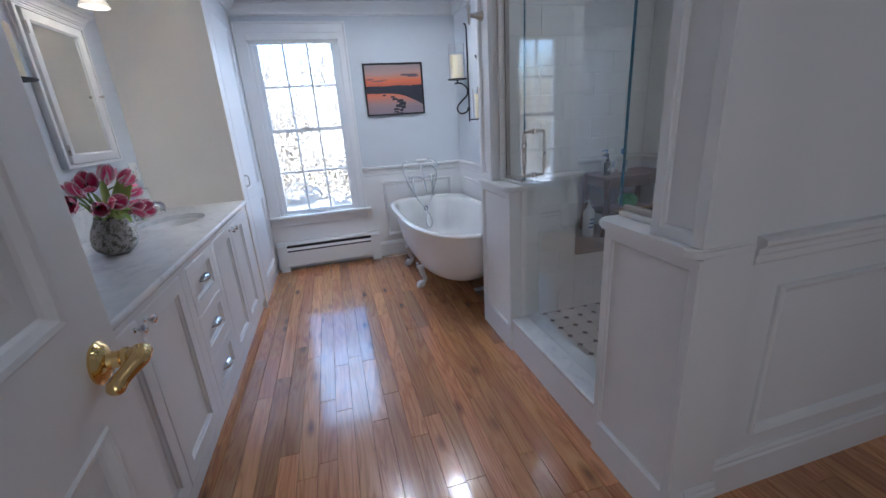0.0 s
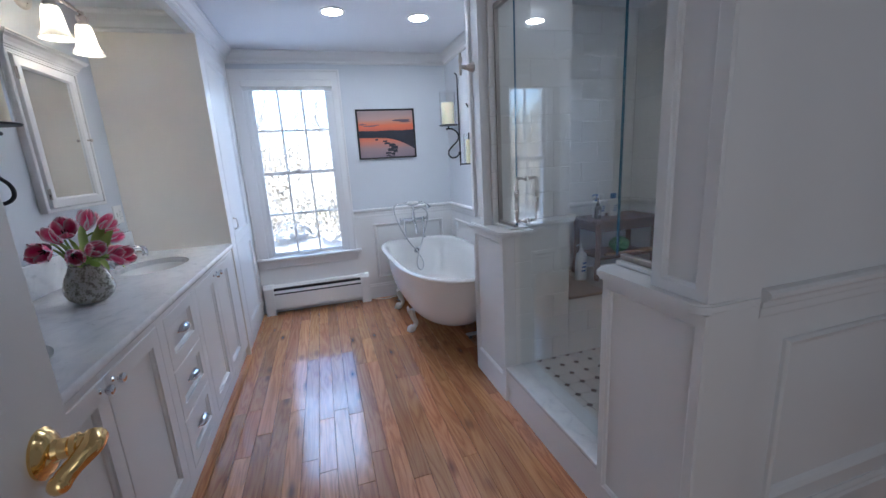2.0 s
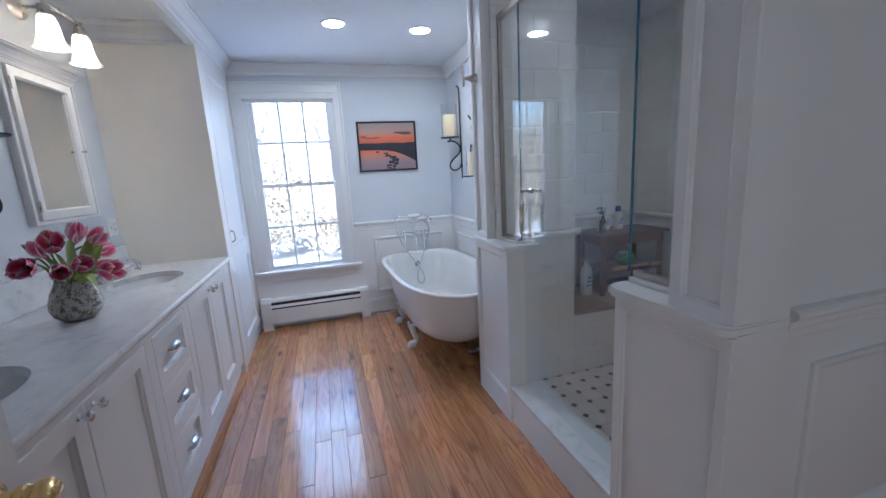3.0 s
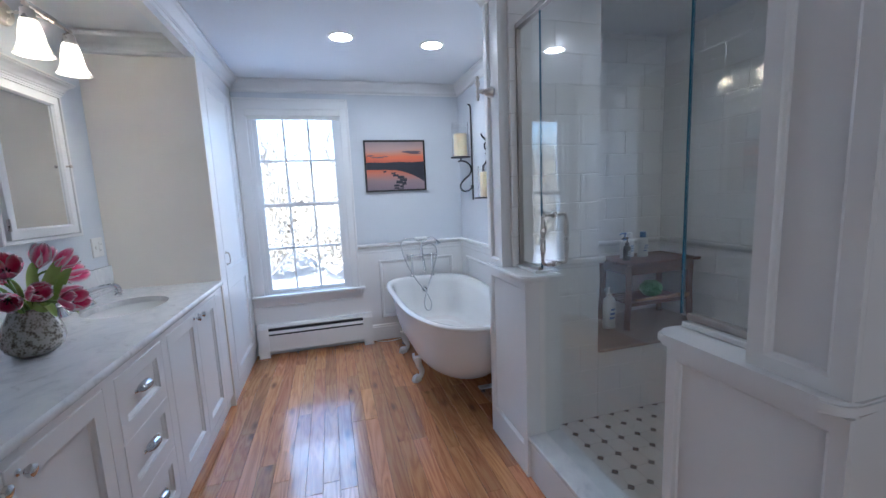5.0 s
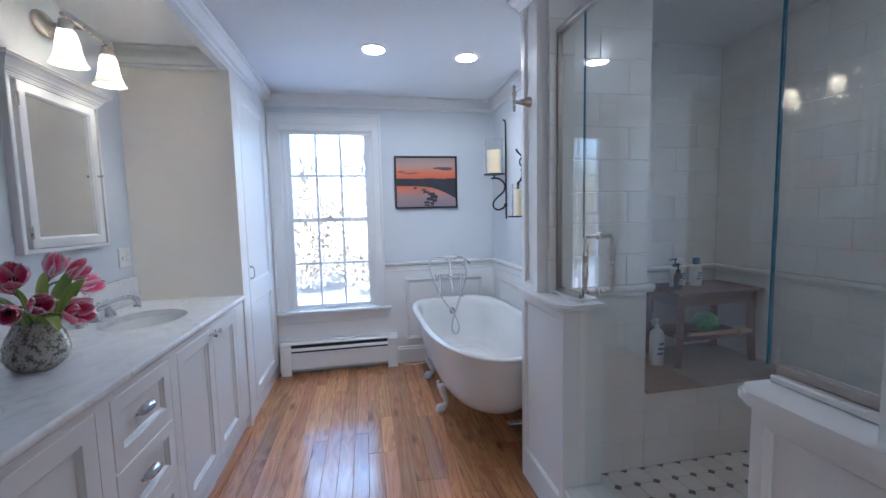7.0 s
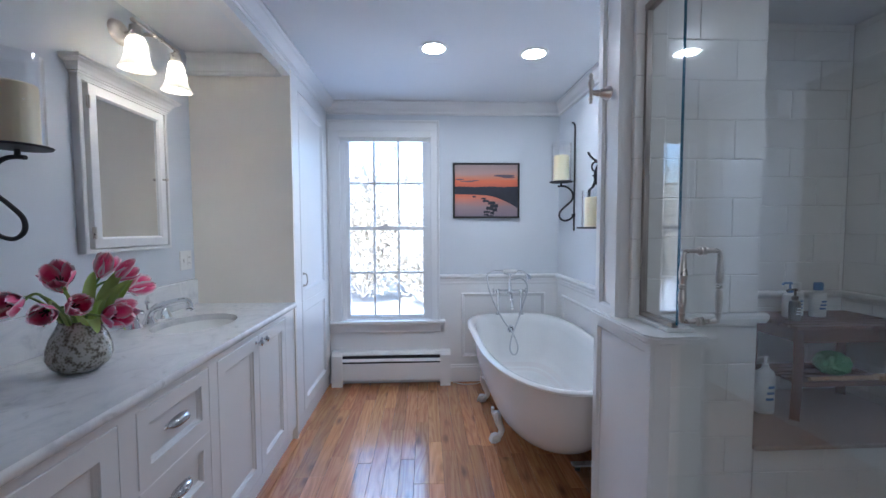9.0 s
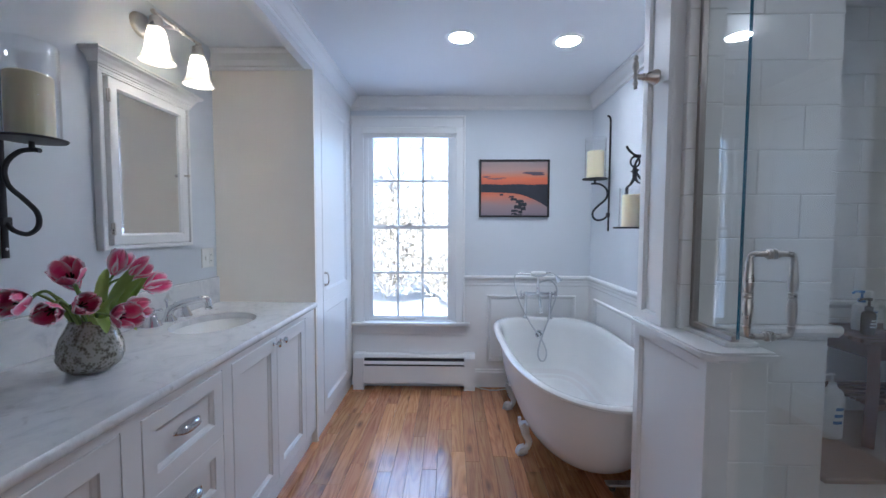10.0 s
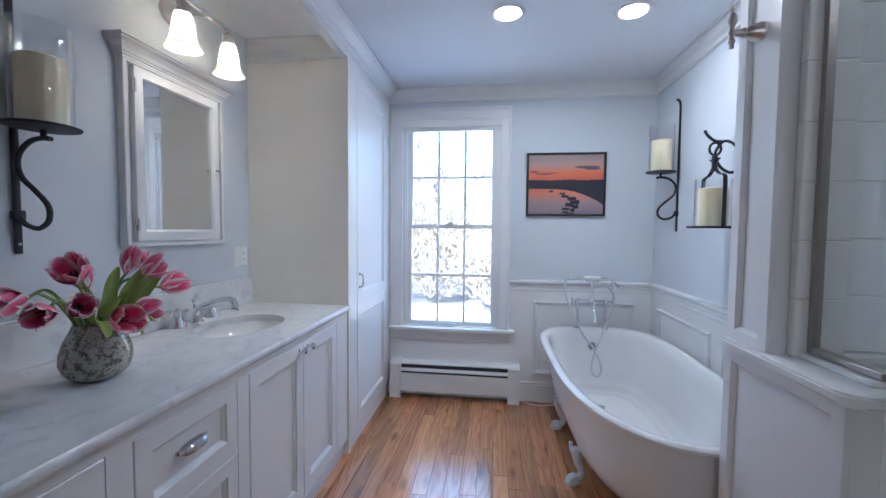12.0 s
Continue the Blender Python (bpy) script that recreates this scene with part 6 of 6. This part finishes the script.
def shrub_meshes(seed):
    r = random.Random(seed)
    fol, stem = bmesh.new(), bmesh.new()
    for k in range(34):
        a, e = r.random() * 6.283, r.uniform(0.45, 1.45)
        Lb = r.uniform(1.3, 2.3)
        tip = Vector((math.cos(a) * math.cos(e), math.sin(a) * math.cos(e), math.sin(e) * 1.15)) * Lb
        midp = tip * 0.5 + Vector((r.uniform(-.2, .2), r.uniform(-.2, .2), 0.15))
        pth = smoothed([(0, 0, 0), midp, tip], 4)
        tube(stem, pth, [0.028 * (1 - 0.8 * i / 8) for i in range(9)], 4)
        for i in range(190):
            t = r.uniform(0.25, 1.05)
            p = pth[min(8, int(t * 8))] + Vector((r.gauss(0, .16), r.gauss(0, .16), r.gauss(0, .16)))
            d = Vector((r.gauss(0, 1), r.gauss(0, 1), r.gauss(0.5, 1))).normalized()
            s_ = d.cross(Vector((r.random(), r.random(), 1))).normalized() * r.uniform(0.008, 0.020)
            d *= r.uniform(0.06, 0.16)
            fol.faces.new([fol.verts.new(q) for q in (p - s_, p + s_, p + d + s_ * 0.3, p + d - s_ * 0.3)])
    return fol, stem


def shrub(seed):
    fol, stem = shrub_meshes(seed)
    o = thing("shrub", "tan leafy winter shrub standing in snow", "shrub", (0, 12, -1), group="shrubs")
    part("stems", stem, TWIG, o)
    tagged(part("foliage", fol, SCRUB, o), kind="stuff")
    return o


protos = [shrub(31), shrub(32), shrub(33)]
spots = [(-3.4, 12.0, 1.3), (-1.6, 13.2, 1.45), (0.2, 12.4, 1.15), (1.8, 13.5, 1.5), (3.4, 12.5, 1.35), (-5.4, 14, 1.7), (5.2, 14.2, 1.5), (-0.6, 15.5, 1.6), (2.8, 16.5, 1.7), (-3.0, 17, 1.8), (7.5, 16, 1.7), (-7.5, 16, 1.8), (0.9, 18.5, 1.7), (5.0, 19, 1.8)]
for i, (x, y, s_) in enumerate(spots):
    m = Matrix.Translation((x, y, -0.95 + 0.02 * y)) @ Matrix.Rotation(i * 1.7, 4, "Z")
    p = protos[i % 3]
    if i < 3:
        p.matrix_basis = m
        p.scale = (s_, s_, s_)
    else:
        q = copy_thing(p, m)
        q.scale = (s_, s_, s_)


def bare_tree(seed):
    r = random.Random(seed)
    tr, br = bmesh.new(), bmesh.new()

    def grow(p, d, ln, rad, depth):
        q = p + d * ln
        midp = (p + q) / 2 + Vector((r.gauss(0, .05), r.gauss(0, .05), 0)) * ln
        tube(tr if depth == 0 else br, [p, midp, q], [rad, rad * 0.85, rad * 0.7], 5 if depth < 2 else 3)
        if depth >= 5:
            return
        for k in range(3 if depth < 4 else 2):
            nd = (d + Vector((r.gauss(0, .55), r.gauss(0, .55), r.gauss(0.15, .3)))).normalized()
            grow(p.lerp(q, r.uniform(0.55, 1.0)), nd, ln * r.uniform(0.6, 0.8), rad * 0.58, depth + 1)

    grow(Vector((0, 0, -0.1)), Vector((0.05, 0, 1)), 2.6, 0.14, 0)
    o = thing("bare_tree", "leafless winter tree with fine pale branches", "tree", (0, 20, -0.6), group="bare trees")
    part("trunk", tr, TWIG, o)
    tagged(part("branches", br, TWIG, o), kind="stuff")
    return o


trees = [bare_tree(5), bare_tree(8)]
tspots = [(-2.6, 19.5, 1.25), (1.0, 21.5, 1.35), (4.6, 20.5, 1.2), (-6.5, 22, 1.4), (8.6, 24, 1.4), (-0.9, 26, 1.5), (3.0, 28, 1.5), (-4.4, 29, 1.5), (6.5, 31, 1.6)]
for i, (x, y, s_) in enumerate(tspots):
    m = Matrix.Translation((x, y, -0.75)) @ Matrix.Rotation(i * 2.1, 4, "Z")
    t_ = trees[i % 2]
    if i < 2:
        t_.matrix_basis = m
    else:
        t_ = copy_thing(t_, m)
    t_.scale = (s_, s_, s_)
b2 = bmesh.new()
for k in range(2600):
    x, y = rb.uniform(-150, 150), rb.uniform(90, 120)
    h = rb.uniform(3, 9) * (0.7 + 0.4 * noise.noise(Vector((x * 0.05, 0, 0))))
    w = rb.uniform(0.25, 0.9)
    z = -1.0
    b2.faces.new([b2.verts.new(q) for q in ((x - w, y, z), (x + w, y, z), (x + w * 0.3, y + 0.5, z + h), (x - w * 0.4, y + 0.5, z + h * 0.93))])
tagged(part("far_woods", b2, mat("far_wood_bark", (0.16, 0.13, 0.11), 0.9, var=0.3, scale=0.2), None, "distant leafless woods beyond the snowy field"), category="woods", kind="stuff")

# ---- shower tiles ----
TH, TW, TG = 0.155, 0.31, 0.0018


def tile_mesh(w, h, material=None, name="tile", depth=0.0025):
    b2 = bmesh.new()
    rings(b2, Matrix.Identity(4), -w / 2 + TG / 2, w / 2 - TG / 2, -h / 2 + TG / 2, h / 2 - TG / 2, [(0, -depth), (0, -0.002), (0.0015, -0.0004), (0.004, 0.0)], base=False)
    return mesh_of(name, b2, material or TILE)


tile_cache = {}


def wall_tiles(parent, m, u0, u1, v0, v1):
    """Running-bond tiles over the face; m carries (u, v, w)."""
    rot = m.to_3x3().to_4x4()
    r = 0
    v = v0
    while v < v1 - 0.01:
        h = min(TH, v1 - v)
        u = u0 - (TW / 2 if r % 2 else 0)
        while u < u1 - 0.004:
            a, b_ = max(u, u0), min(u + TW, u1)
            if b_ - a > 0.012:
                key = (round(b_ - a, 3), round(h, 3))
                if key not in tile_cache:
                    tile_cache[key] = tile_mesh(b_ - a, h)
                o = new("tile", tile_cache[key])
                o.parent = parent
                o.matrix_basis = Matrix.Translation(m @ Vector(((a + b_) / 2, v + h / 2, 0))) @ rot
            u += TW
        v += TH
        r += 1


wall_tiles(wall_tile, face_north(SY), SHOWER + HT + 0.002, BX, SF, 0.985)
wall_tiles(wall_tile, face_north(SY), SHOWER + HT + 0.002, BX, 1.027, CEILING)
wall_tiles(wall_tile, face_north(SY), BX, SXE, SF, BZ - 0.02)
wall_tiles(wall_tile, face_north(SYN), BX, SXE, BZ, 0.985)
wall_tiles(wall_tile, face_north(SYN), BX, SXE, 1.027, CEILING)
wall_tiles(wall_tile, face_west(BX), SY + 0.004, SYN, BZ, 0.985)
wall_tiles(wall_tile, face_west(BX), SY + 0.004, SYN, 1.027, CEILING)
FE = Matrix(((0, 0, -1, SXE), (-1, 0, 0, 0), (0, 1, 0, 0), (0, 0, 0, 1)))
wall_tiles(wall_tile, FE, -SYN, -1.36, SF, 0.985)
wall_tiles(wall_tile, FE, -SYN, -1.36, 1.027, CEILING)
# bullnose column at the end of the far half wall and beside the post
wall_tiles(hw1, face_north(2.375), SHOWER + 0.055, SHOWER + HT, 0.222, 0.988)
wall_tiles(hw1, face_north(2.612), SHOWER + 0.040, SHOWER + HT, 1.021, CEILING)
wall_tiles(hw1, Matrix(((0, 0, -1, SHOWER + 0.040), (-1, 0, 0, 0), (0, 1, 0, 0), (0, 0, 0, 1))), -2.636, -2.613, 1.021, CEILING)

# octagon mosaic
P_ = 0.108
CUT = 0.0205
b2 = bmesh.new()
a_ = P_ / 2 - 0.0012
pts = [(a_, -a_ + CUT), (a_, a_ - CUT), (a_ - CUT, a_), (-a_ + CUT, a_), (-a_, a_ - CUT), (-a_, -a_ + CUT), (-a_ + CUT, -a_), (a_ - CUT, -a_)]
prism(b2, pts, Matrix.Identity(4), -0.006, 0.0)
octa_me = mesh_of("octagon_tile", b2, OCTA)
b2 = bmesh.new()
d_ = CUT - 0.0012
prism(b2, [(d_, 0), (0, d_), (-d_, 0), (0, -d_)], Matrix.Identity(4), -0.006, 0.0)
dot_me = mesh_of("dot_tile", b2, DOT)
fs = bpy.data.objects["floor_shower"]
nx, ny = int((SXE - 1.2) / P_) + 1, int((SY - 1.36) / P_) + 1
for i in range(nx):
    for j in range(ny):
        x, y = 1.205 + P_ * (i + 0.5), SY - P_ * (j + 0.5)
        piece("octagon_tile", octa_me, fs, (x, y, SF))
        piece("dot_tile", dot_me, fs, (x + P_ / 2, y - P_ / 2 + P_, SF + 0.0004))

# ---- oak strips of the floor ----
rng = random.Random(5)
W_ = 0.0835


def plank_mesh(length):
    b2 = bmesh.new()
    g, h = 0.0006, 0.0035
    a, l2 = W_ / 2 - g, length / 2 - g
    lo = [b2.verts.new((sx * a, sy * l2, -h)) for sx, sy in ((-1, -1), (1, -1), (1, 1), (-1, 1))]
    mid = [b2.verts.new((sx * a, sy * l2, -0.0012)) for sx, sy in ((-1, -1), (1, -1), (1, 1), (-1, 1))]
    hi = [b2.verts.new((sx * (a - 0.0011), sy * (l2 - 0.0011), 0)) for sx, sy in ((-1, -1), (1, -1), (1, 1), (-1, 1))]
    for p, q in ((lo, mid), (mid, hi)):
        for i in range(4):
            j = (i + 1) % 4
            b2.faces.new((p[i], p[j], q[j], q[i]))
    b2.faces.new(hi)
    return mesh_of("plank", b2, OAK)


plank_lengths = [0.42, 0.55, 0.68, 0.82, 0.95, 1.1, 1.3, 1.5]
plank_meshes = {}


def lay(x0, x1, y0, y1):
    """Boards end to end in strips, cut off at both walls."""
    n = round((x1 - x0) / W_)
    for i in range(n):
        y = y0 - rng.random() * 1.0
        while y < y1:
            q = rng.choice(plank_lengths)
            a, b_ = max(y, y0), min(y + q, y1)
            y += q
            if b_ - a < 0.03:
                continue
            key = round(b_ - a, 3)
            if key not in plank_meshes:
                plank_meshes[key] = plank_mesh(key)
            piece("plank", plank_meshes[key], floor, (x0 + W_ * (i + 0.5), (a + b_) / 2, 0.0))


lay(-0.62, -0.62 + 20 * W_, -1.50, NORTH + 0.005)
lay(-0.62 + 20 * W_, -0.62 + 26 * W_, 2.78, NORTH + 0.005)
lay(-0.62 + 20 * W_, -0.62 + 40 * W_, -1.50, 1.22)
